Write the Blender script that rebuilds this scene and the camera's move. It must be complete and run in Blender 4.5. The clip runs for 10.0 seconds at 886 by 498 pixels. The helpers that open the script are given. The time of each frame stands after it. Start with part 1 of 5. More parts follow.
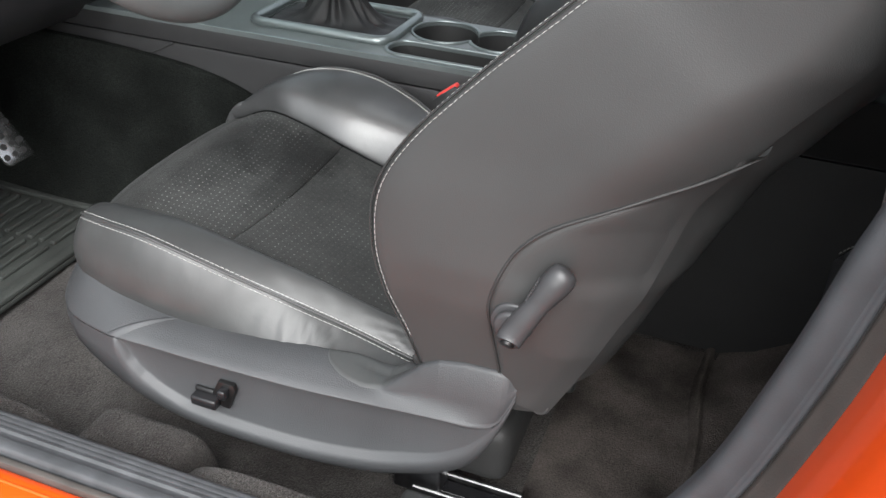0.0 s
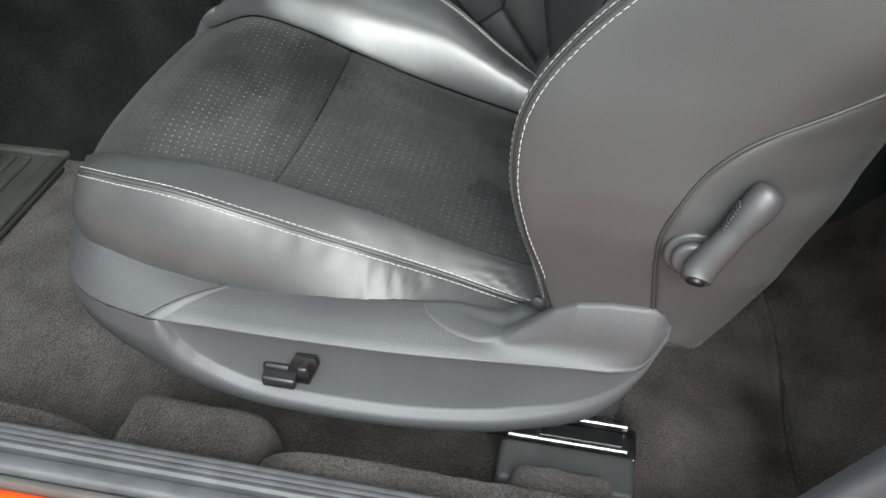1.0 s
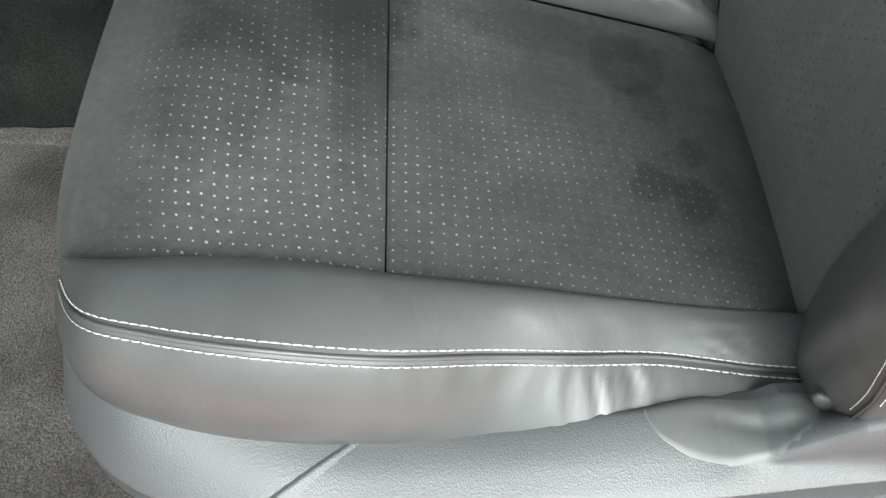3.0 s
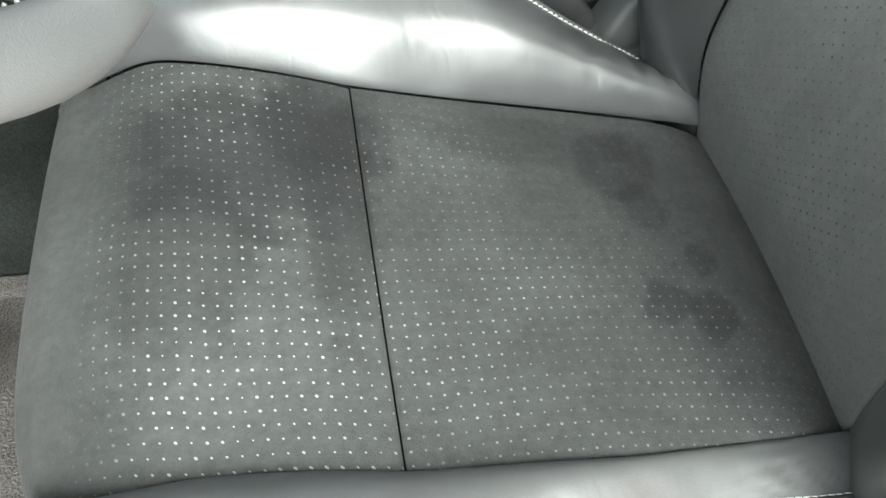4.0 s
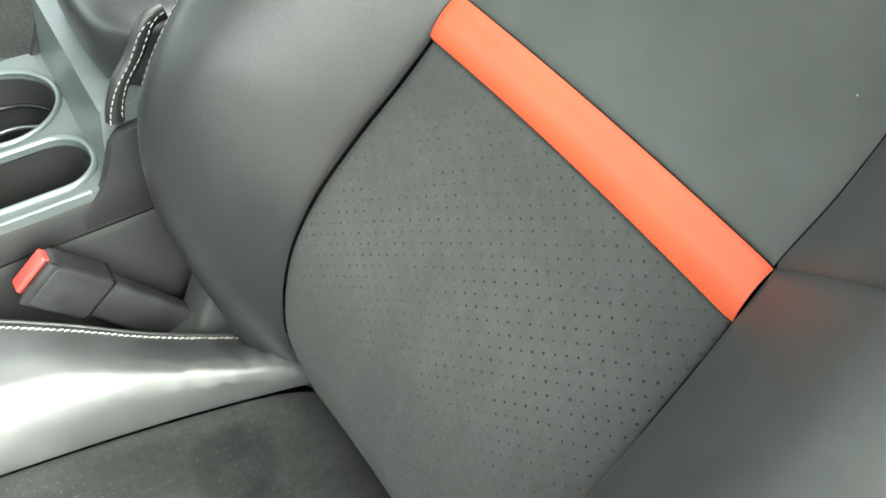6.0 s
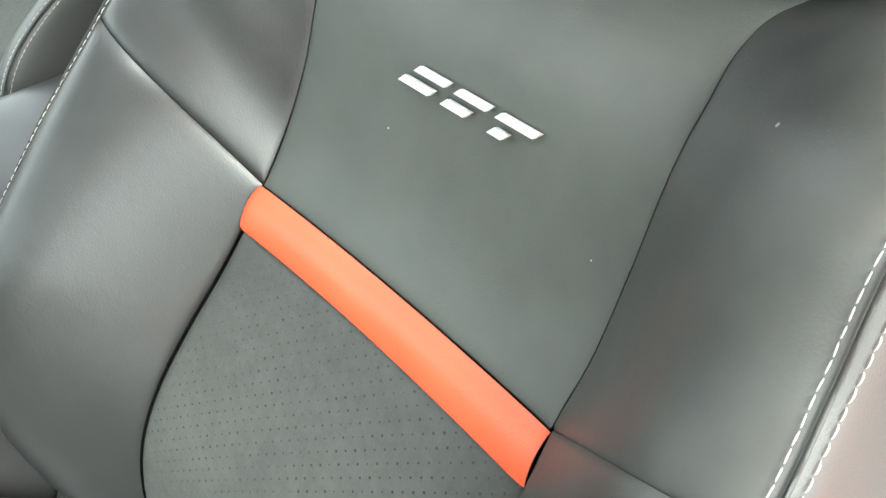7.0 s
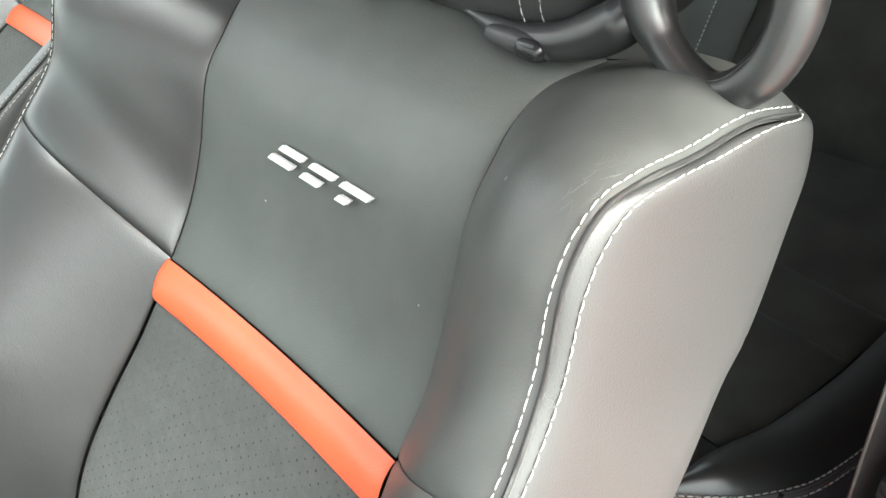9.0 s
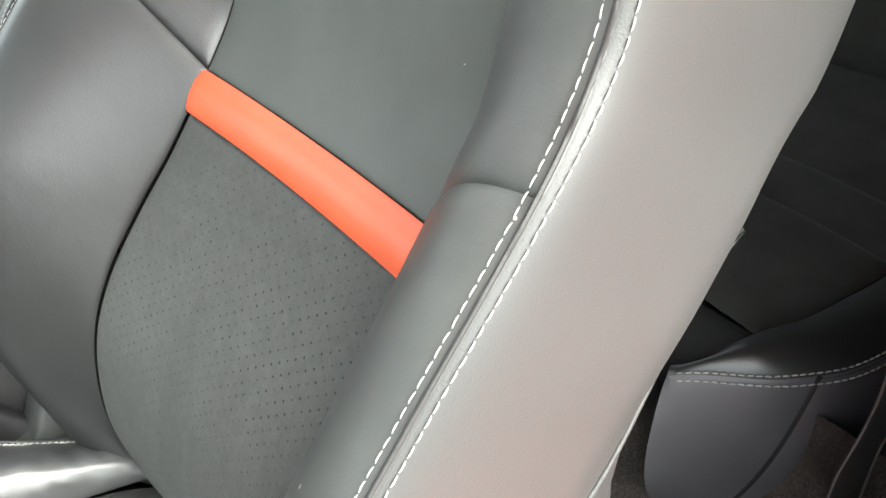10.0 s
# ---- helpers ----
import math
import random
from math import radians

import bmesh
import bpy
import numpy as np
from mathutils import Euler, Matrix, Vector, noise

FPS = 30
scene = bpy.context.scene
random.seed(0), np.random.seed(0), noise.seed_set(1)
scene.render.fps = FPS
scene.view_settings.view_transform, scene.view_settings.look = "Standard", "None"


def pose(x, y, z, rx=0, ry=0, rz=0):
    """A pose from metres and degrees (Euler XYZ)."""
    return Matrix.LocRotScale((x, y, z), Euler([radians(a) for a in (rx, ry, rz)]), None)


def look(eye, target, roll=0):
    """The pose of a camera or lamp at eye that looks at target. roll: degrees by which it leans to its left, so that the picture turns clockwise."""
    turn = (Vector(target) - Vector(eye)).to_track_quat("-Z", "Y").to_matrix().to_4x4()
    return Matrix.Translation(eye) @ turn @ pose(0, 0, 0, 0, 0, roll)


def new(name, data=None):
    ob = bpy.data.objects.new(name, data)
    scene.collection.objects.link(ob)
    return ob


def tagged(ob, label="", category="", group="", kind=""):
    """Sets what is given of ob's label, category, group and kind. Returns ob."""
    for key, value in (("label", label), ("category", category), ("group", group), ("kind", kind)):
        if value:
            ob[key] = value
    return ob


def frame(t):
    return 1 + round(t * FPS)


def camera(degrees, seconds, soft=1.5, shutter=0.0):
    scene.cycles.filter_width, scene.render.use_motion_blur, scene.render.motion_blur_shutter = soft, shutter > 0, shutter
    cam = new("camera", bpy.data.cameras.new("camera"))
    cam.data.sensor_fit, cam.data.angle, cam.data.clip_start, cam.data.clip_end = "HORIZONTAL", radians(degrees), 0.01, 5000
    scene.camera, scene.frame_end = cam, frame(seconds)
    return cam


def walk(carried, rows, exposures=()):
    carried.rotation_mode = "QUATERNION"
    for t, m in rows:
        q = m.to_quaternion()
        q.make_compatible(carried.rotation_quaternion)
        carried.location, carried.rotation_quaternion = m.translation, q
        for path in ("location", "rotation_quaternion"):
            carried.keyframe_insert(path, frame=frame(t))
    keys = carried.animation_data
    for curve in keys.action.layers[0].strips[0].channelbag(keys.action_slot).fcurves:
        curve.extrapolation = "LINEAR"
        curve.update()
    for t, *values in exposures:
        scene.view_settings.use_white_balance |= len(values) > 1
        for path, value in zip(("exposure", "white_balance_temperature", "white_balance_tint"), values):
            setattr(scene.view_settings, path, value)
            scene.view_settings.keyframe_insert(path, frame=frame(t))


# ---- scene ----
cam = camera(53.9, 10.0)
EXPOSURES = [(0.0, -0.93, 6250, 8), (0.25, -0.43, 6200, 5), (0.6, -0.28, 6180, 4), (1.0, -0.68, 6160, 2), (1.5, -0.46, 6120, 0), (2.5, -0.22, 6180, 0), (3.1, -0.08, 6200, 0), (4.5, 0.81, 6350, 0), (5.0, 0.89, 6420, 0), (5.5, 0.94, 6450, -1), (6.0, 0.81, 6500, -5), (7.5, 1.06, 6430, -2), (8.5, 1.10, 6430, -1), (9.0, 1.07, 6500, 0), (10.0, 0.77, 6500, 2)]
PATH = [
    (0, (0.049, -0.042, 1.167), (-0.502, 1.56, 0.105), 2.9),
    (0.5, (-0.108, -0.012, 1.131), (-0.47, 1.542, -0.074), 2.6),
    (1, (-0.203, 0.043, 1.111), (-0.432, 1.572, -0.158), 2.6),
    (1.5, (-0.266, 0.125, 1.085), (-0.434, 1.623, -0.229), 1.5),
    (2, (-0.314, 0.204, 1.056), (-0.422, 1.631, -0.341), 1.2),
    (2.5, (-0.38, 0.303, 1.062), (-0.397, 1.585, -0.473), 1.2),
    (3, (-0.453, 0.4, 1.064), (-0.377, 1.541, -0.577), 3.4),
    (4.3, (-0.483, 0.528, 1.067), (-0.232, 1.703, -0.532), 1.3),
    (4.5, (-0.461, 0.544, 1.069), (-0.175, 1.705, -0.534), 1.7),
    (5, (-0.424, 0.578, 1.102), (-0.031, 1.675, -0.523), 2.1),
    (5.5, (-0.359, 0.573, 1.154), (0.169, 1.685, -0.423), 0.9),
    (6, (-0.318, 0.569, 1.206), (0.406, 1.68, -0.292), 1.2),
    (6.2, (-0.307, 0.566, 1.22), (0.498, 1.677, -0.235), 1.9),
    (7.3, (-0.212, 0.521, 1.248), (0.72, 1.741, -0.034), -5.3),
    (7.5, (-0.207, 0.516, 1.255), (0.752, 1.741, -0.002), -5.1),
    (8, (-0.2, 0.491, 1.277), (0.792, 1.742, 0.072), -5.4),
    (8.5, (-0.202, 0.462, 1.28), (0.778, 1.747, 0.101), -6.4),
    (9, (-0.195, 0.432, 1.264), (0.763, 1.723, 0.074), -7.4),
    (9.5, (-0.213, 0.406, 1.224), (0.724, 1.712, 0.034), -7.1),
    (10, (-0.244, 0.401, 1.155), (0.663, 1.724, -0.041), -5.1),
]
walk(cam, [(t, look(eye, target, roll)) for t, eye, target, roll in PATH], EXPOSURES)

# ---- world and light ----
world = bpy.data.worlds.new("overcast_sky")
scene.world = world
world.use_nodes = True
wn = world.node_tree.nodes
wl = world.node_tree.links
sky = wn.new("ShaderNodeTexSky")
sky.sky_type, sky.sun_disc = "NISHITA", False
sky.sun_elevation, sky.sun_rotation = radians(45), radians(163)
sky.air_density, sky.dust_density, sky.ozone_density = 1.0, 6.0, 1.0
pale = wn.new("ShaderNodeHueSaturation")
pale.inputs["Saturation"].default_value = 0.25
wl.new(sky.outputs["Color"], pale.inputs["Color"])
wl.new(pale.outputs["Color"], wn["Background"].inputs["Color"])
wn["Background"].inputs["Strength"].default_value = 0.80

sun = new("sun", bpy.data.lights.new("sun", "SUN"))
sun.data.energy, sun.data.angle, sun.data.color = 3.2, radians(75), (1.0, 0.985, 0.96)
sun.matrix_world = look((1.2, -5.4, 8.6), (0.0, 0.6, 0.8))


# ---- materials ----
def material(name, base, rough=0.5, metal=0.0, coat=0.0, sheen=0.0, grain=0.0, grain_size=0.001, cells=False,
             vary=0.15, vary_size=0.05, bumps=0.0, bump_size=0.02, tint=None, spec=0.5, fleck=0.0, crease=0.0, crease_size=0.03, dust=0.0):
    m = bpy.data.materials.new(name)
    m.use_nodes = True
    n, l = m.node_tree.nodes, m.node_tree.links
    b = n["Principled BSDF"]
    b.inputs["Metallic"].default_value = metal
    b.inputs["Coat Weight"].default_value = coat
    b.inputs["Sheen Weight"].default_value = sheen
    b.inputs["Sheen Roughness"].default_value = 0.4
    b.inputs["Specular IOR Level"].default_value = spec
    at = n.new("ShaderNodeTexCoord")
    big = n.new("ShaderNodeTexNoise")
    big.inputs["Scale"].default_value = 1 / vary_size
    big.inputs["Detail"].default_value = 4
    l.new(at.outputs["Object"], big.inputs["Vector"])
    ramp = n.new("ShaderNodeValToRGB")
    ramp.color_ramp.elements[0].position, ramp.color_ramp.elements[1].position = 0.3, 0.7
    lo = [c * (1 - vary) for c in base]
    hi = [c * (1 + vary) for c in (tint or base)]
    ramp.color_ramp.elements[0].color, ramp.color_ramp.elements[1].color = (*lo, 1), (*hi, 1)
    l.new(big.outputs["Fac"], ramp.inputs["Fac"])
    l.new(ramp.outputs["Color"], b.inputs["Base Color"])
    if fleck:
        # lighter and darker fibres
        fl = n.new("ShaderNodeTexNoise")
        fl.inputs["Scale"].default_value, fl.inputs["Detail"].default_value = 420, 2
        l.new(at.outputs["Object"], fl.inputs["Vector"])
        fr = n.new("ShaderNodeMapRange")
        fr.inputs["From Min"].default_value, fr.inputs["From Max"].default_value = 0.35, 0.65
        fr.inputs["To Min"].default_value, fr.inputs["To Max"].default_value = 1 - fleck, 1 + fleck
        l.new(fl.outputs["Fac"], fr.inputs["Value"])
        fm = n.new("ShaderNodeVectorMath")
        fm.operation = "SCALE"
        l.new(ramp.outputs["Color"], fm.inputs[0])
        l.new(fr.outputs["Result"], fm.inputs["Scale"])
        l.new(fm.outputs[0], b.inputs["Base Color"])
    if dust:
        # a few pale specks
        dv = n.new("ShaderNodeTexVoronoi")
        dv.inputs["Scale"].default_value = 45
        l.new(at.outputs["Object"], dv.inputs["Vector"])
        near = n.new("ShaderNodeMath")
        near.operation = "LESS_THAN"
        near.inputs[1].default_value = 0.045
        l.new(dv.outputs["Distance"], near.inputs[0])
        pick = n.new("ShaderNodeSeparateColor")
        l.new(dv.outputs["Color"], pick.inputs["Color"])
        few = n.new("ShaderNodeMath")
        few.operation = "LESS_THAN"
        few.inputs[1].default_value = dust
        l.new(pick.outputs[0], few.inputs[0])
        both = n.new("ShaderNodeMath")
        both.operation = "MULTIPLY"
        l.new(near.outputs[0], both.inputs[0])
        l.new(few.outputs[0], both.inputs[1])
        dm = n.new("ShaderNodeMix")
        dm.data_type = "RGBA"
        dm.inputs["B"].default_value = (0.42, 0.42, 0.40, 1)
        l.new(both.outputs[0], dm.inputs["Factor"])
        l.new(b.inputs["Base Color"].links[0].from_socket, dm.inputs["A"])
        l.new(dm.outputs["Result"], b.inputs["Base Color"])
    ro = n.new("ShaderNodeMapRange")
    ro.inputs["To Min"].default_value, ro.inputs["To Max"].default_value = max(0.02, rough * (1 - 0.4 * vary)), min(1, rough * (1 + 0.4 * vary))
    l.new(big.outputs["Fac"], ro.inputs["Value"])
    l.new(ro.outputs["Result"], b.inputs["Roughness"])
    last = None
    if bumps:
        w = n.new("ShaderNodeTexNoise")
        w.inputs["Scale"].default_value = 1 / bump_size
        w.inputs["Detail"].default_value = 2
        l.new(at.outputs["Object"], w.inputs["Vector"])
        bp = n.new("ShaderNodeBump")
        bp.inputs["Strength"].default_value, bp.inputs["Distance"].default_value = 1.0, bumps
        l.new(w.outputs["Fac"], bp.inputs["Height"])
        last = bp
    if crease:
        # fine wandering fold lines, drawn out one way
        mp = n.new("ShaderNodeMapping")
        mp.inputs["Scale"].default_value, mp.inputs["Rotation"].default_value = (1.0, 0.35, 0.5), (0.2, 0.3, 0.5)
        l.new(at.outputs["Object"], mp.inputs["Vector"])
        cw = n.new("ShaderNodeTexNoise")
        cw.inputs["Scale"].default_value, cw.inputs["Detail"].default_value, cw.inputs["Distortion"].default_value = 1 / crease_size, 4, 0.8
        l.new(mp.outputs["Vector"], cw.inputs["Vector"])
        off = n.new("ShaderNodeMath")
        off.operation = "SUBTRACT"
        off.inputs[1].default_value = 0.5
        l.new(cw.outputs["Fac"], off.inputs[0])
        fold = n.new("ShaderNodeMath")
        fold.operation = "ABSOLUTE"
        l.new(off.outputs[0], fold.inputs[0])
        lim = n.new("ShaderNodeMath")
        lim.operation = "MINIMUM"
        lim.inputs[1].default_value = 0.10
        l.new(fold.outputs[0], lim.inputs[0])
        bc = n.new("ShaderNodeBump")
        bc.inputs["Strength"].default_value, bc.inputs["Distance"].default_value = 1.0, crease * 20
        l.new(lim.outputs[0], bc.inputs["Height"])
        if last:
            l.new(last.outputs["Normal"], bc.inputs["Normal"])
        last = bc
    if grain:
        g = n.new("ShaderNodeTexVoronoi" if cells else "ShaderNodeTexNoise")
        g.inputs["Scale"].default_value = 1 / grain_size
        l.new(at.outputs["Object"], g.inputs["Vector"])
        bg = n.new("ShaderNodeBump")
        bg.inputs["Strength"].default_value, bg.inputs["Distance"].default_value = 1.0, grain
        l.new(g.outputs["Distance" if cells else "Fac"], bg.inputs["Height"])
        if last:
            l.new(last.outputs["Normal"], bg.inputs["Normal"])
        last = bg
    if last:
        l.new(last.outputs["Normal"], b.inputs["Normal"])
    return m


def perforated(name, base, hole, cell=0.0083, radius=0.098, row_step=1.05, stagger=0.0, thin=None, bare=None, worn=0.5, sheen=0.03, rough=0.9, stains=(), vary=0.35, uneven=0.3):
    """Napped suede with staggered punched holes, laid out in metres by the mesh's UV map."""
    m = material(name, base, rough, sheen=sheen, grain=0.0007, grain_size=0.0011, vary=vary, vary_size=0.11, spec=0.25)
    n, l = m.node_tree.nodes, m.node_tree.links
    b = n["Principled BSDF"]

    def calc(op, a, c=None, third=None):
        q = n.new("ShaderNodeMath")
        q.operation = op
        for i, v in enumerate((a, c, third)):
            if v is None:
                continue
            if isinstance(v, (int, float)):
                q.inputs[i].default_value = v
            else:
                l.new(v, q.inputs[i])
        return q.outputs[0]

    uv = n.new("ShaderNodeTexCoord")
    sep = n.new("ShaderNodeSeparateXYZ")
    l.new(uv.outputs["UV"], sep.inputs[0])
    v = calc("DIVIDE", sep.outputs["Y"], cell * row_step)
    row = calc("FLOOR", v)
    u = calc("ADD", calc("DIVIDE", sep.outputs["X"], cell), calc("MULTIPLY", row, stagger))
    du = calc("SUBTRACT", calc("FRACT", u), 0.5)
    dv = calc("MULTIPLY", calc("SUBTRACT", calc("FRACT", v), 0.5), row_step)
    d = calc("SQRT", calc("ADD", calc("MULTIPLY", du, du), calc("MULTIPLY", dv, dv)))
    cellid = n.new("ShaderNodeCombineXYZ")
    l.new(calc("FLOOR", u), cellid.inputs[0])
    l.new(row, cellid.inputs[1])
    white = n.new("ShaderNodeTexWhiteNoise")
    white.noise_dimensions = "2D"
    l.new(cellid.outputs[0], white.inputs["Vector"])
    dot = calc("LESS_THAN", d, calc("MULTIPLY", calc("ADD", calc("MULTIPLY", white.outputs["Value"], 0.6), 0.65), radius))
    wear = n.new("ShaderNodeTexNoise")
    wear.inputs["Scale"].default_value, wear.inputs["Detail"].default_value = 9, 3
    l.new(uv.outputs["Object"], wear.inputs["Vector"])
    keep = n.new("ShaderNodeMapRange")
    keep.inputs["From Min"].default_value, keep.inputs["From Max"].default_value = worn - 0.12, worn + 0.12
    keep.inputs["To Min"].default_value = 0.12
    l.new(wear.outputs["Fac"], keep.inputs["Value"])
    fac = calc("MULTIPLY", dot, keep.outputs["Result"])
    if thin:
        # fewer open holes towards the worn part: a slanted line across the cushion
        place = n.new("ShaderNodeSeparateXYZ")
        l.new(uv.outputs["Object"], place.inputs[0])
        far = calc("ADD", calc("MULTIPLY", place.outputs["X"], thin[0]), calc("MULTIPLY", place.outputs["Y"], thin[1]))
        fade = n.new("ShaderNodeMapRange")
        fade.inputs["From Min"].default_value, fade.inputs["From Max"].default_value = thin[2], thin[3]
        fade.inputs["To Min"].default_value, fade.inputs["To Max"].default_value = 1.0, 0.12
        l.new(far, fade.inputs["Value"])
        fac = calc("MULTIPLY", fac, fade.outputs["Result"])
    if bare:
        # no holes along the front edge
        front = n.new("ShaderNodeMapRange")
        front.inputs["From Min"].default_value, front.inputs["From Max"].default_value = bare
        l.new(place.outputs["X"], front.inputs["Value"])
        fac = calc("MULTIPLY", fac, front.outputs["Result"])
    mix = n.new("ShaderNodeMix")
    mix.data_type = "RGBA"
    mix.inputs["B"].default_value = (*hole, 1)
    l.new(fac, mix.inputs["Factor"])
    ramp = [x for x in n if x.type == "VALTORGB"][0]
    nap = n.new("ShaderNodeTexNoise")
    nap.inputs["Scale"].default_value, nap.inputs["Detail"].default_value, nap.inputs["Roughness"].default_value = 110, 6, 0.8
    l.new(uv.outputs["Object"], nap.inputs["Vector"])
    nr = n.new("ShaderNodeMapRange")
    nr.inputs["From Min"].default_value, nr.inputs["From Max"].default_value = 0.3, 0.7
    nr.inputs["To Min"].default_value, nr.inputs["To Max"].default_value = 1 - uneven, 1 + uneven
    l.new(nap.outputs["Fac"], nr.inputs["Value"])
    nm = n.new("ShaderNodeVectorMath")
    nm.operation = "SCALE"
    l.new(ramp.outputs["Color"], nm.inputs[0])
    l.new(nr.outputs["Result"], nm.inputs["Scale"])
    cloth = nm.outputs[0]
    for (sx, sy, sz), (rx, ry), dark in stains:
        # a spill with a soft, ragged edge
        at = n.new("ShaderNodeVectorMath")
        at.operation = "SUBTRACT"
        at.inputs[1].default_value = (sx, sy, sz)
        l.new(uv.outputs["Object"], at.inputs[0])
        sc = n.new("ShaderNodeVectorMath")
        sc.operation = "MULTIPLY"
        sc.inputs[1].default_value = (1 / rx, 1 / ry, 0)
        l.new(at.outputs[0], sc.inputs[0])
        ln = n.new("ShaderNodeVectorMath")
        ln.operation = "LENGTH"
        l.new(sc.outputs[0], ln.inputs[0])
        rag = n.new("ShaderNodeTexNoise")
        rag.inputs["Scale"].default_value, rag.inputs["Detail"].default_value = 45, 4
        l.new(uv.outputs["Object"], rag.inputs["Vector"])
        edge = calc("ADD", ln.outputs["Value"], calc("MULTIPLY", calc("SUBTRACT", rag.outputs["Fac"], 0.5), 1.1))
        lay = n.new("ShaderNodeMapRange")
        lay.inputs["From Min"].default_value, lay.inputs["From Max"].default_value = 1.1, 0.75
        l.new(edge, lay.inputs["Value"])
        sm = n.new("ShaderNodeMix")
        sm.data_type, sm.blend_type = "RGBA", "MULTIPLY"
        sm.inputs["B"].default_value = (dark, dark, dark, 1)
        l.new(lay.outputs["Result"], sm.inputs["Factor"])
        l.new(cloth, sm.inputs["A"])
        cloth = sm.outputs["Result"]
    l.new(cloth, mix.inputs["A"])
    l.new(mix.outputs["Result"], b.inputs["Base Color"])
    bump = n.new("ShaderNodeBump")
    bump.invert = True
    bump.inputs["Distance"].default_value = 0.0008
    l.new(dot, bump.inputs["Height"])
    old = b.inputs["Normal"].links[0].from_socket
    l.new(old, bump.inputs["Normal"])
    l.new(bump.outputs["Normal"], b.inputs["Normal"])
    return m


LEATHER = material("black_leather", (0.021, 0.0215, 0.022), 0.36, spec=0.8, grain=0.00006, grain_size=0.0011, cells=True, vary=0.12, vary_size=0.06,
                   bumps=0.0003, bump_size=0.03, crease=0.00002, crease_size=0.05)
SMOOTH_TRIM = material("smooth_grey_plastic", (0.046, 0.048, 0.048), 0.5, grain=0.00004, grain_size=0.0011, vary=0.08, vary_size=0.05)
# the seat leather again, matte, its paler base standing for light on it
LIT_MATTE_LEATHER = material("lit_matte_leather", (0.046, 0.048, 0.046), 0.46, spec=0.7, grain=0.00006, grain_size=0.0012, cells=True, vary=0.2, vary_size=0.04, bumps=0.0006, bump_size=0.04, crease=0.00003, crease_size=0.05, dust=0.12)
BOOT_LEATHER = material("gaiter_leather", (0.014, 0.014, 0.0145), 0.55, spec=0.35, grain=0.0001, grain_size=0.0012, cells=True, vary=0.2, vary_size=0.03)
SHOULDER = material("shoulder_leather", (0.070, 0.075, 0.070), 0.52, spec=0.6, grain=0.00008, grain_size=0.0012, cells=True, vary=0.12, vary_size=0.05, bumps=0.0007, bump_size=0.05, crease=0.00003, crease_size=0.05, dust=0.12)
GUIDE_LEATHER = material("belt_guide_leather", (0.016, 0.0165, 0.017), 0.33, spec=0.6, grain=0.00004, grain_size=0.001, vary=0.15, vary_size=0.02)
SIDE_VINYL = material("black_vinyl", (0.0370, 0.0374, 0.0374), 0.48, spec=0.45, grain=0.0001, grain_size=0.0010, cells=True, vary=0.08, vary_size=0.1)
CREASED = material("creased_leather", (0.040, 0.041, 0.041), 0.44, spec=0.55, grain=0.00005, grain_size=0.0012, cells=True, vary=0.12, vary_size=0.04,
                   bumps=0.0006, bump_size=0.03, crease=0.00004, crease_size=0.045)
# places of the spills are given from the seat's base
SUEDE = perforated("perforated_suede", (0.031, 0.032, 0.031), (0.20, 0.20, 0.196), thin=(0.7, 0.7, -0.10, 0.08), bare=(-0.305, -0.275), stains=(
    ((0.077, -0.038, 0.24), (0.020, 0.020), 0.66), ((0.108, -0.053, 0.24), (0.020, 0.022), 0.62), ((0.088, 0.05, 0.24), (0.020, 0.024), 0.72),
    ((0.078, 0.095, 0.24), (0.035, 0.04), 0.64), ((0.115, 0.0, 0.24), (0.012, 0.016), 0.68), ((-0.19, 0.08, 0.26), (0.09, 0.07), 0.55), ((-0.24, 0.0, 0.26), (0.05, 0.08), 0.72), ((-0.15, 0.11, 0.26), (0.05, 0.05), 0.66), ((-0.14, 0.02, 0.26), (0.025, 0.10), 0.75), ((0.02, 0.12, 0.25), (0.09, 0.03), 0.72), ((0.10, 0.02, 0.24), (0.05, 0.12), 0.84)))
SUEDE_BACK = perforated("backrest_suede", (0.074, 0.077, 0.074), (0.024, 0.024, 0.024), cell=0.0100, radius=0.078, row_step=0.62, stagger=0.5, worn=0.42, vary=0.12, uneven=0.14, stains=(
    ((0.17, 0.03, 0.28), (0.06, 0.022), 0.93), ((0.17, -0.03, 0.28), (0.06, 0.03), 0.94)))
GLOSSY_LEATHER = material("polished_leather", (0.042, 0.043, 0.044), 0.35, spec=0.9, grain=0.00004, grain_size=0.0011, cells=True, vary=0.2, vary_size=0.05,
                          bumps=0.0004, bump_size=0.03, crease=0.000035, crease_size=0.04)
ACCENT = material("orange_leather", (0.72, 0.115, 0.045), 0.38, spec=0.7, grain=0.0001, grain_size=0.0011, cells=True, vary=0.06, vary_size=0.04)
THREAD = material("pale_thread", (0.36, 0.36, 0.345), 0.7, vary=0.1, vary_size=0.01)
SCRATCH = material("scratched_leather", (0.10, 0.10, 0.098), 0.6, vary=0.3, vary_size=0.004)
GREY_THREAD = material("grey_thread", (0.42, 0.42, 0.40), 0.8, vary=0.1, vary_size=0.01)
REAR_SIDE = material("rear_seat_vinyl", (0.10, 0.096, 0.105), 0.45, spec=0.6, grain=0.0001, grain_size=0.001, cells=True, vary=0.1, vary_size=0.08)
REAR_INSERT = material("rear_grey_leather", (0.075, 0.082, 0.078), 0.55, grain=0.0001, grain_size=0.001, cells=True, vary=0.1, vary_size=0.08)
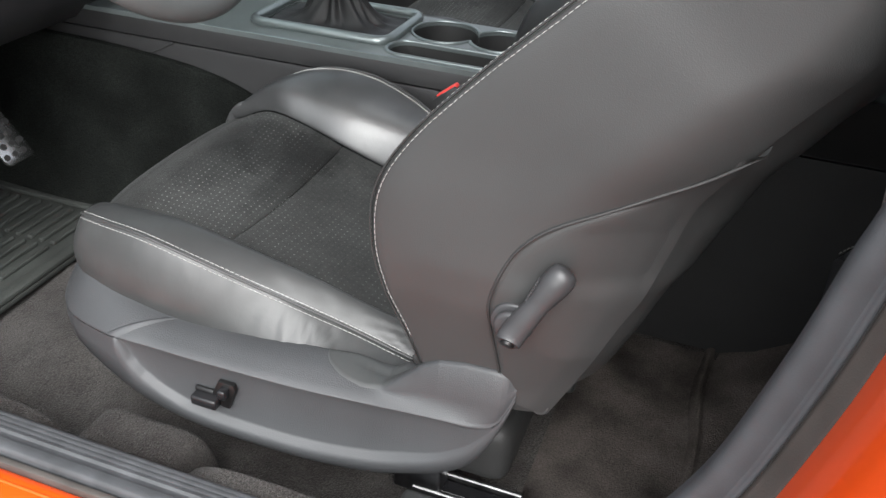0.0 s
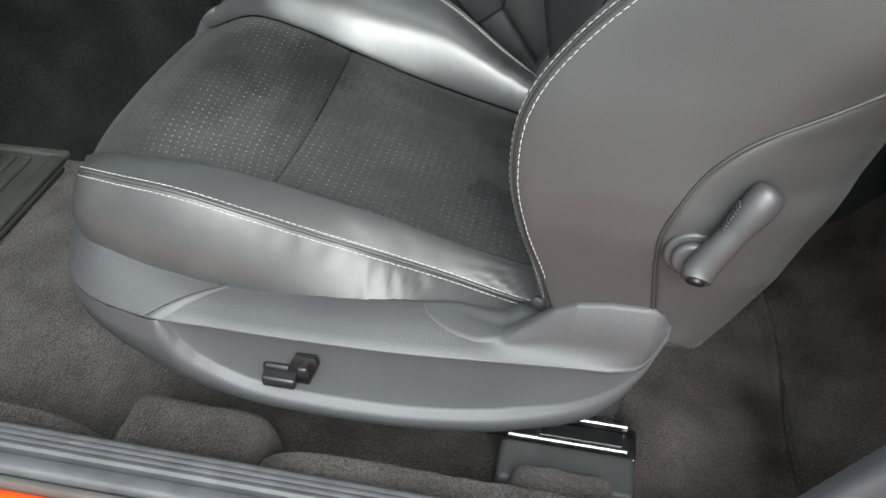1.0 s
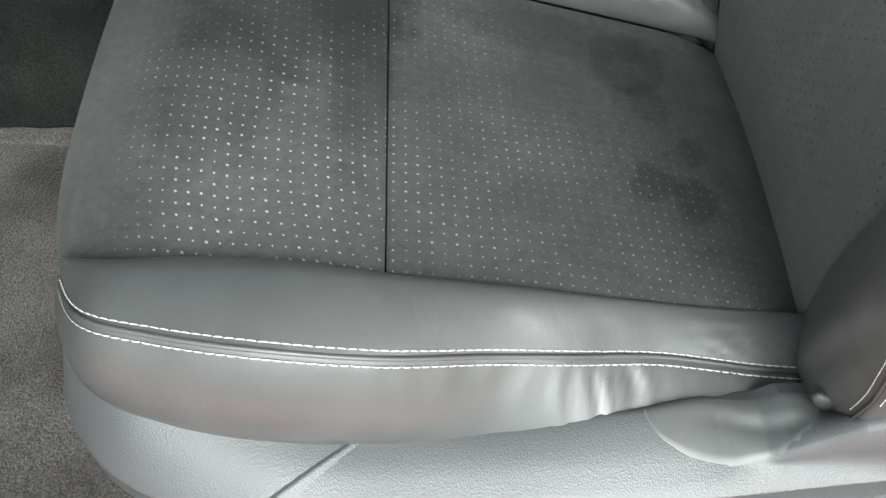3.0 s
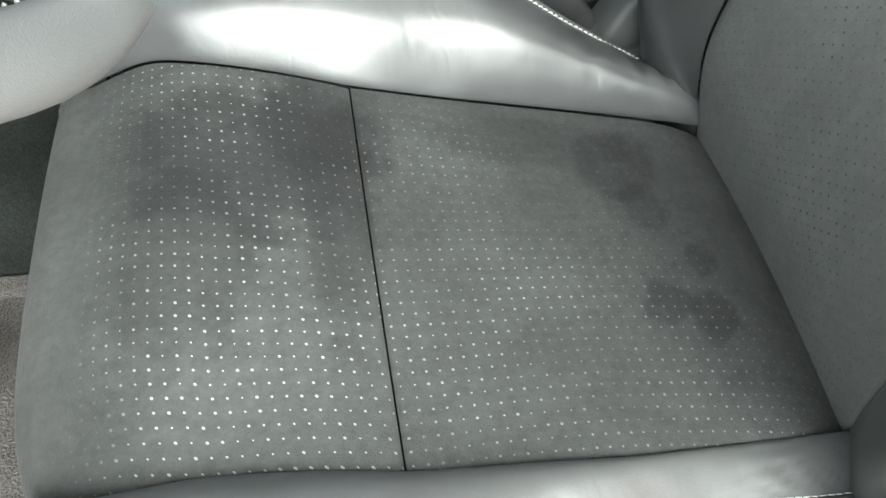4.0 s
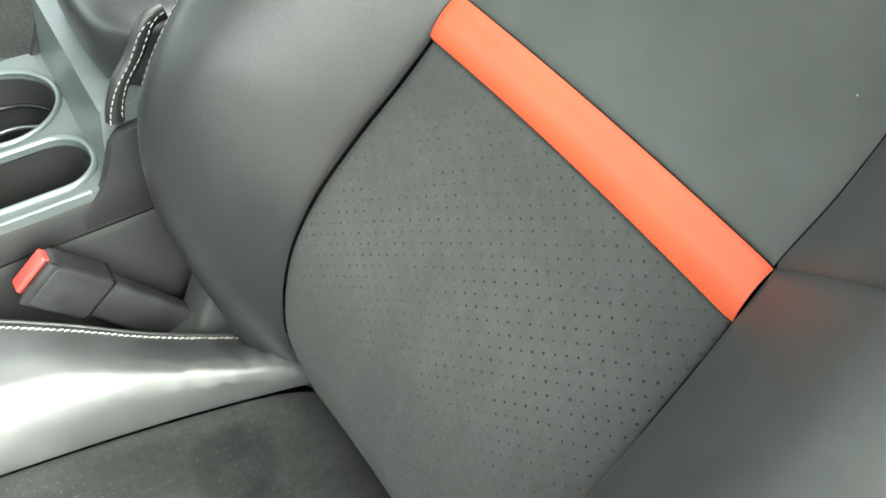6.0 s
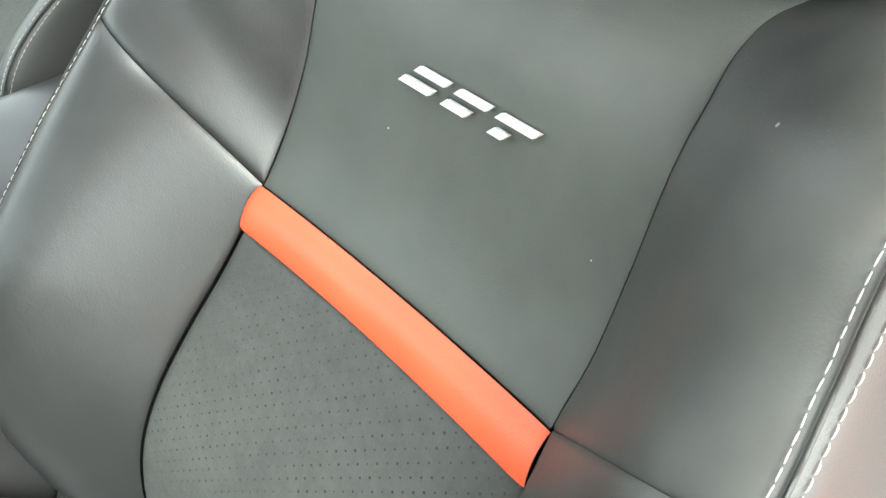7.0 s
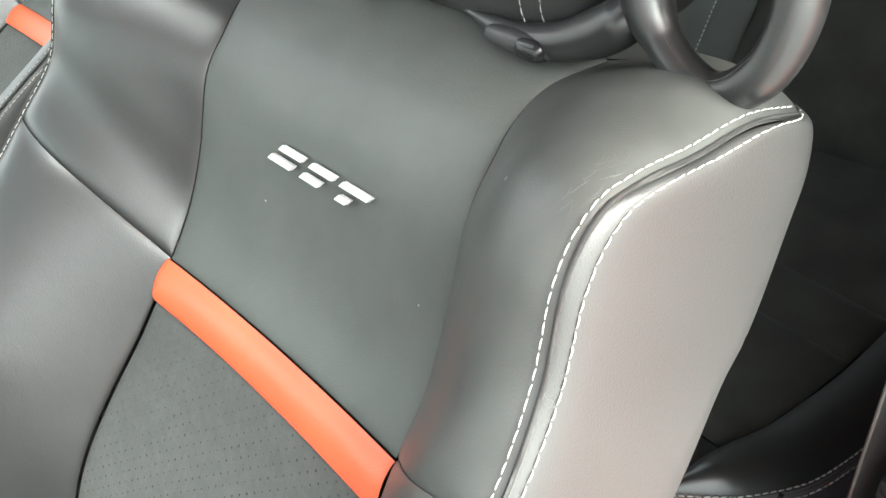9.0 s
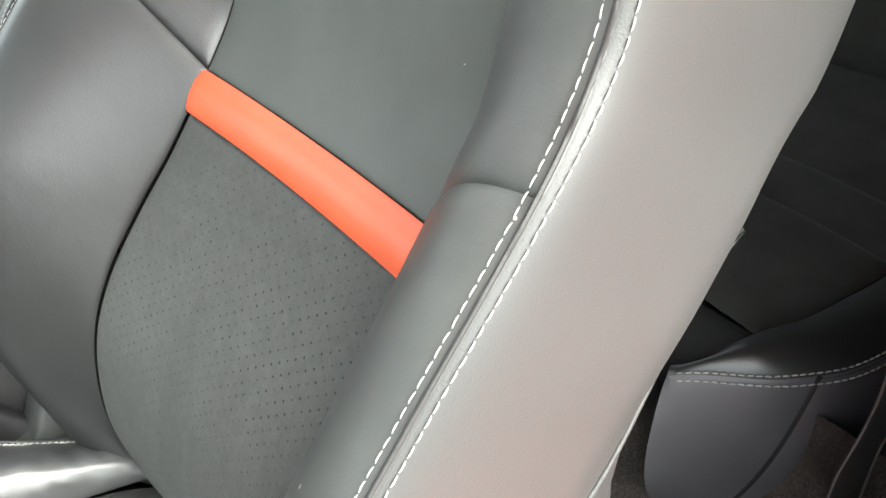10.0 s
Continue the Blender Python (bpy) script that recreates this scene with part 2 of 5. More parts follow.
EMBROIDERY = material("silver_embroidery", (0.66, 0.67, 0.66), 0.55, grain=0.0002, grain_size=0.0008, vary=0.08, vary_size=0.004)
TRIM = material("grey_grained_plastic", (0.0445, 0.0463, 0.049), 0.48, grain=0.00021, grain_size=0.0012, cells=True, vary=0.1, vary_size=0.08)
SMOOTH = material("smooth_dark_plastic", (0.035, 0.035, 0.037), 0.42, grain=0.00005, grain_size=0.0008, vary=0.1, vary_size=0.03)
BUCKLE_PLASTIC = material("scuffed_buckle_plastic", (0.021, 0.021, 0.022), 0.5, grain=0.00012, grain_size=0.0012, vary=0.3, vary_size=0.015, dust=0.15)
GLOSS = material("black_gloss_plastic", (0.012, 0.012, 0.013), 0.22, vary=0.2, vary_size=0.01)
CARPET = material("dark_carpet", (0.039, 0.0328, 0.0303), 1.0, sheen=0.1, grain=0.005, grain_size=0.0024, vary=0.5, vary_size=0.09, spec=0.1, fleck=0.45,
                  tint=(0.045, 0.0415, 0.039))
# dust and streaks, plus daylight behind the seat put into a paler base
LIT_REAR_CARPET = material("dusty_lit_rear_carpet", (0.084, 0.073, 0.067), 1.0, grain=0.004, grain_size=0.0022, vary=0.65, vary_size=0.11, spec=0.08, fleck=0.22)
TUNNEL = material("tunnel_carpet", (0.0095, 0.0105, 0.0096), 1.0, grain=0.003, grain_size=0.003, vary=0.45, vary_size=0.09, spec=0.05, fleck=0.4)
BLACK_PLASTIC = material("black_switch_plastic", (0.006, 0.006, 0.006), 0.35, vary=0.2, vary_size=0.01)
DARK_STEEL = material("oiled_steel", (0.22, 0.22, 0.22), 0.42, metal=1.0, vary=0.5, vary_size=0.02)
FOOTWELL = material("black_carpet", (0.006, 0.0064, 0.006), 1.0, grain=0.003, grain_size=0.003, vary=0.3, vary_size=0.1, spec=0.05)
RUBBER = material("black_rubber", (0.02, 0.02, 0.02), 0.6, grain=0.0003, grain_size=0.002, vary=0.2, vary_size=0.05)
SEAL = material("scuffed_plastic", (0.052, 0.054, 0.058), 0.5, grain=0.0002, grain_size=0.0015, vary=0.25, vary_size=0.03)
MAT_RUBBER = material("dusty_mat_rubber", (0.030, 0.033, 0.030), 0.75, grain=0.0005, grain_size=0.002, vary=0.3, vary_size=0.06)
STRIP_RUBBER = material("grey_weatherstrip", (0.041, 0.045, 0.050), 0.6, grain=0.0002, grain_size=0.0015, vary=0.15, vary_size=0.04)
JAMB_STRIP = material("grey_brown_sealant", (0.062, 0.055, 0.050), 0.6, grain=0.0002, grain_size=0.0015, vary=0.2, vary_size=0.05)
JAMB_RUBBER = material("grey_jamb_rubber", (0.050, 0.046, 0.045), 0.7, grain=0.0002, grain_size=0.0015, vary=0.15, vary_size=0.04)
PAINT = material("orange_paint", (0.82, 0.082, 0.004), 0.30, spec=0.3, coat=0.35, vary=0.03, vary_size=0.3)
SATIN = material("satin_silver", (0.22, 0.25, 0.25), 0.32, metal=0.7, vary=0.1, vary_size=0.06)
CHROME = material("brushed_metal", (0.6, 0.6, 0.6), 0.25, metal=1.0, vary=0.15, vary_size=0.02)
STEEL = material("dark_steel", (0.18, 0.18, 0.19), 0.35, metal=1.0, vary=0.3, vary_size=0.02)
DARK_SIDE = material("console_side_plastic", (0.0175, 0.0175, 0.0182), 0.55, grain=0.00015, grain_size=0.0012, cells=True, vary=0.15, vary_size=0.08)
CONSOLE_GREY = material("satin_grey_plastic", (0.10, 0.115, 0.115), 0.28, vary=0.1, vary_size=0.05)
WHEEL = material("grey_wheel_leather", (0.10, 0.105, 0.105), 0.45, grain=0.0001, grain_size=0.001, cells=True, vary=0.08, vary_size=0.05)
SUEDE_REAR = material("dark_suede", (0.050, 0.051, 0.047), 0.95, sheen=0.1, grain=0.0005, grain_size=0.0012, vary=0.2, vary_size=0.06, spec=0.2)
RED = material("red_button", (0.75, 0.06, 0.05), 0.4, vary=0.08, vary_size=0.01)
HEADLINER = material("grey_headliner", (0.42, 0.42, 0.41), 0.95, grain=0.001, grain_size=0.002, vary=0.08, vary_size=0.1)
# unseen ground, made paler than asphalt so it bounces neutral fill light
BOUNCE_GROUND = material("pale_bounce_ground", (0.25, 0.25, 0.245), 0.9, grain=0.003, grain_size=0.006, vary=0.15, vary_size=0.4)
GLASS = material("window_glass", (0.80, 0.86, 0.82), 0.02, vary=0.0)
GLASS.node_tree.nodes["Principled BSDF"].inputs["Transmission Weight"].default_value = 1.0
GLASS.node_tree.nodes["Principled BSDF"].inputs["IOR"].default_value = 1.05


# ---- mesh tools ----
def thing(name, at, label, category, group="", kind=""):
    ob = new(name)
    ob.location = at
    ob.empty_display_size = 0.05
    return tagged(ob, label, category, group, kind)


def origin_of(parent):
    o = Vector((0, 0, 0))
    while parent is not None:
        o += parent.location
        parent = parent.parent
    return o


def part(name, mesh, mat, parent=None, label=""):
    """Links a mesh or bmesh, given in world places, as one object, under a thing or a part."""
    if isinstance(mesh, bmesh.types.BMesh):
        me = bpy.data.meshes.new(name)
        mesh.to_mesh(me)
        mesh.free()
        mesh = me
    mesh.materials.clear()
    mesh.materials.append(mat)
    ob = new(name, mesh)
    if parent is not None:
        mesh.transform(Matrix.Translation(-origin_of(parent)))
        ob.parent = parent
    if label:
        ob["label"] = label
    return ob


def smooth(bm, angle=35):
    for f in bm.faces:
        f.smooth = True
    lim = radians(angle)
    for e in bm.edges:
        if len(e.link_faces) == 2 and e.calc_face_angle(0) > lim:
            e.smooth = False
    return bm


def spline(keys, a):
    """Catmull-Rom through rows of keys at the (fractional) row numbers a."""
    k = np.asarray(keys, float)
    a = np.clip(np.asarray(a, float), 0, len(k) - 1)
    i = np.minimum(a.astype(int), len(k) - 2)
    t = (a - i)[..., None]
    p0, p1, p2, p3 = k[np.maximum(i - 1, 0)], k[i], k[i + 1], k[np.minimum(i + 2, len(k) - 1)]
    return 0.5 * (2 * p1 + (p2 - p0) * t + (2 * p0 - 5 * p1 + 4 * p2 - p3) * t ** 2 + (3 * p1 - p0 - 3 * p2 + p3) * t ** 3)


def lengthen(keys, n):
    """n points evenly along the spline through keys."""
    p = spline(keys, np.linspace(0, len(keys) - 1, 40 * len(keys)))
    d = np.concatenate([[0], np.cumsum(np.linalg.norm(np.diff(p, axis=0), axis=1))])
    return np.stack([np.interp(np.linspace(0, d[-1], n), d, p[:, i]) for i in range(p.shape[1])], 1)


def closer(n, ends=0.12):
    """Steps from 0 to 1 that crowd towards both ends."""
    t = np.linspace(0, 1, n)
    return t - (1 - ends) * np.sin(2 * math.pi * t) / (2 * math.pi)


def normals(P):
    du, dv = np.gradient(P, axis=0), np.gradient(P, axis=1)
    n = np.cross(du, dv)
    return n / np.maximum(np.linalg.norm(n, axis=2, keepdims=True), 1e-9)


def tuck(P, depth, reach, edges, toward):
    """Sinks the edges (start and end of rows, start and end of columns) into a seam, each by its share of the depth."""
    n = normals(P)
    if (n * np.asarray(toward)).sum() < 0:
        n = -n
    du = np.concatenate([np.zeros((1, P.shape[1])), np.cumsum(np.linalg.norm(np.diff(P, axis=0), axis=2), 0)], 0)
    dv = np.concatenate([np.zeros((P.shape[0], 1)), np.cumsum(np.linalg.norm(np.diff(P, axis=1), axis=2), 1)], 1)
    drop = np.zeros(P.shape[:2])
    for flag, d in zip(edges, (du, du[-1:] - du, dv, dv[:, -1:] - dv)):
        if flag:
            drop = np.maximum(drop, flag * np.exp(-d / reach))
    return P - n * (depth * drop)[..., None]


def sheet(P, toward=None, uv=True):
    """A smooth mesh from a grid of places, with a UV map in metres along rows and columns."""
    nu, nv = P.shape[:2]
    me = bpy.data.meshes.new("sheet")
    idx = np.arange(nu * nv).reshape(nu, nv)
    quads = np.stack([idx[:-1, :-1], idx[1:, :-1], idx[1:, 1:], idx[:-1, 1:]], -1).reshape(-1, 4)
    if toward is not None and (normals(P) * np.asarray(toward)).sum() < 0:
        quads = quads[:, ::-1]
    me.from_pydata(P.reshape(-1, 3).tolist(), [], quads.tolist())
    if uv:
        du = np.concatenate([np.zeros((1, nv)), np.cumsum(np.linalg.norm(np.diff(P, axis=0), axis=2), 0)], 0).reshape(-1)
        dv = np.concatenate([np.zeros((nu, 1)), np.cumsum(np.linalg.norm(np.diff(P, axis=1), axis=2), 1)], 1)
        dv = (dv - dv[:, [nv // 2]]).reshape(-1)
        layer = me.uv_layers.new(name="metres")
        for i, loop in enumerate(me.loops):
            layer.data[i].uv = (du[loop.vertex_index], dv[loop.vertex_index])
    me.polygons.foreach_set("use_smooth", [True] * len(me.polygons))
    me.update()
    return me


def tube(points, radii, sides=12, closed=False, flat=1.0, up=(0, 0, 1)):
    """A tube along points; radii one for all or one each. flat squeezes it along up."""
    p = np.asarray(points, float)
    r = np.full(len(p), radii) if np.isscalar(radii) else np.asarray(radii, float)
    tan = np.gradient(p, axis=0)
    if closed:
        tan = np.roll(p, -1, 0) - np.roll(p, 1, 0)
    tan /= np.linalg.norm(tan, axis=1, keepdims=True)
    side = np.cross(tan, np.asarray(up, float))
    side /= np.maximum(np.linalg.norm(side, axis=1, keepdims=True), 1e-9)
    top = np.cross(side, tan)
    ang = np.linspace(0, 2 * math.pi, sides, endpoint=False)
    ring = p[:, None] + r[:, None, None] * (np.cos(ang)[None, :, None] * side[:, None] + flat * np.sin(ang)[None, :, None] * top[:, None])
    bm = bmesh.new()
    vs = [[bm.verts.new(v) for v in row] for row in ring]
    n = len(vs)
    for i in range(n if closed else n - 1):
        for j in range(sides):
            bm.faces.new((vs[i][j], vs[i][(j + 1) % sides], vs[(i + 1) % n][(j + 1) % sides], vs[(i + 1) % n][j]))
    if not closed:
        bm.faces.new(vs[0][::-1])
        bm.faces.new(vs[-1])
    bmesh.ops.recalc_face_normals(bm, faces=bm.faces)
    return smooth(bm, 60)


def block(lo, hi, bevel=0.004, segments=3, m=None):
    bm = bmesh.new()
    lo, hi = Vector(lo), Vector(hi)
    bmesh.ops.create_cube(bm, size=1, matrix=Matrix.Translation((lo + hi) / 2) @ Matrix.Diagonal((*(hi - lo), 1)))
    if bevel:
        bmesh.ops.bevel(bm, geom=bm.edges[:], offset=bevel, segments=segments, profile=0.5, affect="EDGES")
    if m is not None:
        bmesh.ops.transform(bm, matrix=m, verts=bm.verts)
    return smooth(bm)


def prism(outline, axis, lo, hi, bevel=0.003, segments=2):
    """A flat outline drawn out along an axis (0, 1 or 2) from lo to hi."""
    bm = bmesh.new()
    def at(p, h):
        q = list(p)
        q.insert(axis, h)
        return q
    a = [bm.verts.new(at(p, lo)) for p in outline]
    b = [bm.verts.new(at(p, hi)) for p in outline]
    bm.faces.new(a)
    bm.faces.new(b[::-1])
    for i in range(len(a)):
        j = (i + 1) % len(a)
        bm.faces.new((a[i], b[i], b[j], a[j]))
    bmesh.ops.recalc_face_normals(bm, faces=bm.faces)
    if bevel:
        long = [e for e in bm.edges if abs(e.verts[0].co[axis] - e.verts[1].co[axis]) < 1e-6]
        bmesh.ops.bevel(bm, geom=long, offset=bevel, segments=segments, profile=0.5, affect="EDGES")
    return smooth(bm, 40)


def rounded(x0, x1, y0, y1, r, n=6):
    out = []
    for cx, cy, a0 in ((x1 - r, y1 - r, 0), (x0 + r, y1 - r, 90), (x0 + r, y0 + r, 180), (x1 - r, y0 + r, 270)):
        for i in range(n + 1):
            a = radians(a0 + 90 * i / n)
            out.append((cx + r * math.cos(a), cy + r * math.sin(a)))
    return out


def stitches(points, normal, pitch=0.0062, length=0.0052, radius=0.00041, lift=0.0003, slant=0.0):
    """One mesh of separate stitches along a line of places, lying on the surface."""
    p = np.asarray(points, float)
    nm = np.asarray(normal, float)
    d = np.concatenate([[0], np.cumsum(np.linalg.norm(np.diff(p, axis=0), axis=1))])
    def at(s):
        return np.array([np.interp(s, d, p[:, i]) for i in range(3)]), np.array([np.interp(s, d, nm[:, i]) for i in range(3)])
    verts, faces = [], []
    s = pitch
    rng = random.Random(3)
    while s + length < d[-1]:
        a, na = at(s)
        b, nb = at(s + length * rng.uniform(0.92, 1.05))
        t = (b - a) / max(np.linalg.norm(b - a), 1e-9)
        nn = na / max(np.linalg.norm(na), 1e-9)
        side = np.cross(nn, t)
        shift = side * slant * length + side * rng.uniform(-0.0002, 0.0002)
        base = len(verts)
        for f, rr, up in ((0, 0.45, -0.8), (0.2, 1, 0.2), (0.5, 1.05, 0.5), (0.8, 1, 0.2), (1, 0.45, -0.8)):
            c = a + (b - a) * f + nn * (lift + radius * up) + shift * (f - 0.5) * 2
            for k in range(5):
                g = 2 * math.pi * k / 5
                verts.append(c + radius * rr * (math.cos(g) * side + math.sin(g) * nn))
        for i in range(4):
            for k in range(5):
                q = base + i * 5
                faces.append((q + k, q + (k + 1) % 5, q + 5 + (k + 1) % 5, q + 5 + k))
        s += pitch
    me = bpy.data.meshes.new("stitching")
    me.from_pydata([tuple(v) for v in verts], [], faces)
    me.polygons.foreach_set("use_smooth", [True] * len(me.polygons))
    return me


def joined(meshes):
    bm = bmesh.new()
    for me in meshes:
        if isinstance(me, bmesh.types.BMesh):
            tmp = bpy.data.meshes.new("tmp")
            me.to_mesh(tmp)
            me.free()
            me = tmp
        bm.from_mesh(me)
        bpy.data.meshes.remove(me)
    return bm


# ---- setting: ground, car floor, body shell ----
CY = 0.842          # middle of the driver's seat
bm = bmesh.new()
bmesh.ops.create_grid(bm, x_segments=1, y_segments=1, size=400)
tagged(part("ground", bm, BOUNCE_GROUND), "unseen ground under and around the car, kept pale to bounce light", "ground", kind="structure")


def carpet_height(x, y):
    z = 0.318 + 0.006 * math.sin(9 * x + 1) * math.sin(11 * y) + 0.004 * math.sin(31 * x + 3 * y)
    z += 0.25 / (1 + math.exp((x + 1.38) / 0.05))            # toe board
    return z


xs, ys = np.linspace(-1.6, 1.0, 131), np.linspace(0.46, 2.2, 88)
P = np.array([[(x, y, carpet_height(x, y)) for y in ys] for x in xs])
tagged(part("floor", sheet(P, (0, 0, 1)), CARPET), "dark brownish-grey carpeted car floor, dusty and worn", "floor", kind="structure")

P = np.array([[(x, y, z) for y in np.linspace(0.53, 2.2, 40)] for x, z in ((0.086, 0.310), (0.091, 0.321), (0.096, 0.3255), (0.1000, 0.3265), (0.1035, 0.3250), (0.1050, 0.3180), (0.1085, 0.3175), (0.114, 0.321), (0.122, 0.324), (0.16, 0.338), (0.21, 0.370), (0.250, 0.420), (0.272, 0.470), (0.284, 0.52), (0.290, 0.57))])
P[..., 0] += 0.004 * np.sin(P[..., 1] * 23)
tagged(part("rear_step", sheet(P, (-1, 0, 0.5)), LIT_REAR_CARPET), "carpeted step below the rear seat, daylight put into its paler colour", "step", kind="structure")

# overlay of the paler carpet: the lit look back here is in its colour
xs, ys = np.linspace(-0.10, 0.094, 30), np.linspace(0.56, 1.12, 60)
P = np.array([[(x, y, carpet_height(x, y) + 0.005 - 0.008 * math.exp(-(x + 0.10) / 0.006) + 0.003 * math.exp(-((x - 0.052) / 0.006) ** 2) + 0.002 * math.sin(70 * x + 5 * y)) for y in ys] for x in xs])
tagged(part("rear_floor", sheet(P, (0, 0, 1)), LIT_REAR_CARPET), "dusty worn carpet on the rear floor, daylight put into its paler colour", "floor", kind="structure")

# outer sill, scuff plate, body jamb
sill = thing("sill", (-0.6, 0.40, 0.3), "orange painted door sill with ribbed black scuff plate", "door sill", kind="structure")
sec = [(0.31, 0.0), (0.31, 0.37), (0.325, 0.415), (0.35, 0.437), (0.40, 0.4425), (0.424, 0.4435), (0.431, 0.4415), (0.4355, 0.437), (0.445, 0.430), (0.49, 0.40), (0.49, 0.0)]
part("body_sill", prism(sec, 0, -1.7, 1.6, bevel=0.0), PAINT, sill, "glossy orange painted metal")
part("body_crease", tube([(-1.7, 0.419, 0.4418), (1.6, 0.419, 0.4418)], 0.0026, 10), PAINT, sill)
part("seal_strip", block((-1.6, 0.4362, 0.430), (0.02, 0.4442, 0.4475), 0.002, 2), JAMB_STRIP, sill, "grey-brown strip beside the paint")
part("gap_seal", block((-1.6, 0.4440, 0.430), (0.02, 0.4470, 0.4440), 0.001, 1), RUBBER, sill, "black rubber seal")
plate_sec = [(0.447, 0.43), (0.447, 0.450), (0.4485, 0.4530), (0.4510, 0.4542), (0.4605, 0.4556), (0.4618, 0.4550), (0.4630, 0.4540), (0.4680, 0.4539), (0.4690, 0.4550)]
for y in (0.4742, 0.4805, 0.4868):
    plate_sec += [(y - 0.0036, 0.4568), (y - 0.0012, 0.4566), (y - 0.0005, 0.4545), (y + 0.0007, 0.4544), (y + 0.0014, 0.4562)]
plate_sec += [(0.4905, 0.4566), (0.4930, 0.4556), (0.4985, 0.4490), (0.5045, 0.4400), (0.507, 0.32), (0.447, 0.32)]
part("scuff_plate", prism(plate_sec, 0, -1.5, 0.05, bevel=0.0), SEAL, sill, "ribbed black plastic scuff plate")

# rear edge of the door opening: weatherstrip, dark inner trim and painted jamb
JAMB = [(-0.020, 0.455), (0.036, 0.564), (0.072, 0.632), (0.097, 0.6965), (0.123, 0.800), (0.138, 0.878), (0.149, 0.925), (0.183, 1.08), (0.228, 1.30)]
jl = lengthen(JAMB, 60)
along = np.gradient(jl, axis=0)
across = np.stack([along[:, 1], -along[:, 0]], 1) / np.linalg.norm(along, axis=1)[:, None]
quarter = thing("quarter_panel", (0.4, 0.4, 0.3), "glossy orange rear quarter body panel with door jamb", "car body", kind="structure")


def behind(d, low):
    """Outline of all that lies behind a line at distance d from the inner edge of the door opening."""
    return [tuple(p) for p in jl + d * across] + [(1.6, 1.30), (1.6, 0.30), (low, 0.30)]


def along_jamb(section):
    """A strip that follows the door opening: its section gives distance from the inner edge and y."""
    return sheet(np.stack([np.stack([jl[:, 0] + d * across[:, 0], np.full(60, y), jl[:, 1] + d * across[:, 1]], 1) for d, y in section], 1), (0, -1, 0))


part("jamb", prism(behind(0.0350, 0.05), 1, 0.31, 0.446, bevel=0.005), PAINT, quarter)
part("jamb_strip", along_jamb([(0.0302, 0.4780), (0.0304, 0.4712), (0.0312, 0.4690), (0.0325, 0.4640), (0.0340, 0.4570), (0.0355, 0.4500), (0.0362, 0.4470), (0.0385, 0.4455)]), JAMB_STRIP, quarter, "grey-brown strip beside the paint")
part("jamb_seal", prism(behind(0.0287, 0.05), 1, 0.4745, 0.4790, bevel=0.001), RUBBER, quarter, "black rubber jamb seal")
part("inner_trim", prism(behind(0.0260, 0.05), 1, 0.480, 0.490, bevel=0.003), SMOOTH, quarter, "dark grey plastic side trim")
part("weatherstrip", along_jamb([(0.002, 0.498), (0.0, 0.486), (0.0008, 0.480), (0.0035, 0.4755), (0.009, 0.4735), (0.016, 0.4730), (0.0205, 0.4736), (0.0218, 0.4736), (0.0230, 0.4712), (0.0250, 0.4698), (0.0272, 0.4700), (0.0284, 0.4720), (0.0286, 0.480)]),
     STRIP_RUBBER, quarter, "wide grey rubber door weatherstrip with a raised lip")

# shell that closes the cabin
bm = joined([block(lo, hi, 0.006) for lo, hi in (((-0.80, 0.48, 1.36), (-0.44, 2.25, 1.40)), ((0.0, 0.48, 1.36), (1.4, 2.25, 1.40)),
                                                 ((-0.44, 0.48, 1.36), (0.0, 0.80, 1.40)), ((-0.44, 1.70, 1.36), (0.0, 2.25, 1.40)))])
tagged(part("ceiling", bm, HEADLINER), "grey fabric headliner with an open sunroof", "ceiling", kind="structure")
bm = joined([block(lo, hi, 0.004) for lo, hi in (((-0.80, 0.46, 1.402), (-0.44, 2.27, 1.412)), ((0.0, 0.46, 1.402), (1.4, 2.27, 1.412)),
                                                 ((-0.44, 0.46, 1.402), (0.0, 0.80, 1.412)), ((-0.44, 1.70, 1.402), (0.0, 2.27, 1.412)))])
tagged(part("roof", bm, PAINT), "glossy orange car roof with an open sunroof", "car roof", kind="structure")
tagged(part("roof_rail", block((-1.2, 0.42, 1.31), (1.4, 0.50, 1.39), 0.02), PAINT), "orange painted roof rail above the door opening", "car body", kind="structure")
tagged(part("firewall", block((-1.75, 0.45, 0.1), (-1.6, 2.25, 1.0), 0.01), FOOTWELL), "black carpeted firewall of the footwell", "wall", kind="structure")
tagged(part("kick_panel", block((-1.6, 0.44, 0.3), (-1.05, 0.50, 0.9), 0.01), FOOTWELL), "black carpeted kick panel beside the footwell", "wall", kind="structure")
# the driver's door stands open in front of the opening
door = thing("open_door", (-1.10, 0.36, 0.35), "orange car door standing open with dark inner trim", "car door", kind="structure")
MD = pose(-1.10, 0.36, 0, 0, 0, -112)
part("door_skin", block((0.0, -0.085, 0.36), (1.15, -0.045, 0.98), 0.015, 3, MD), PAINT, door, "glossy orange outer skin")
part("inner_panel", block((0.0, -0.044, 0.37), (1.14, 0.035, 0.97), 0.025, 3, MD), DARK_SIDE, door, "dark grained plastic inner panel")
part("armrest", block((0.25, 0.036, 0.66), (0.85, 0.085, 0.72), 0.018, 3, MD), SMOOTH, door)
part("map_pocket", block((0.20, 0.036, 0.40), (0.95, 0.065, 0.52), 0.015, 3, MD), SMOOTH, door)
screen = part("windscreen", prism([(-1.62, 1.040), (-0.80, 1.372), (-0.80, 1.378), (-1.62, 1.046)], 1, 0.50, 2.22, bevel=0.0), GLASS)
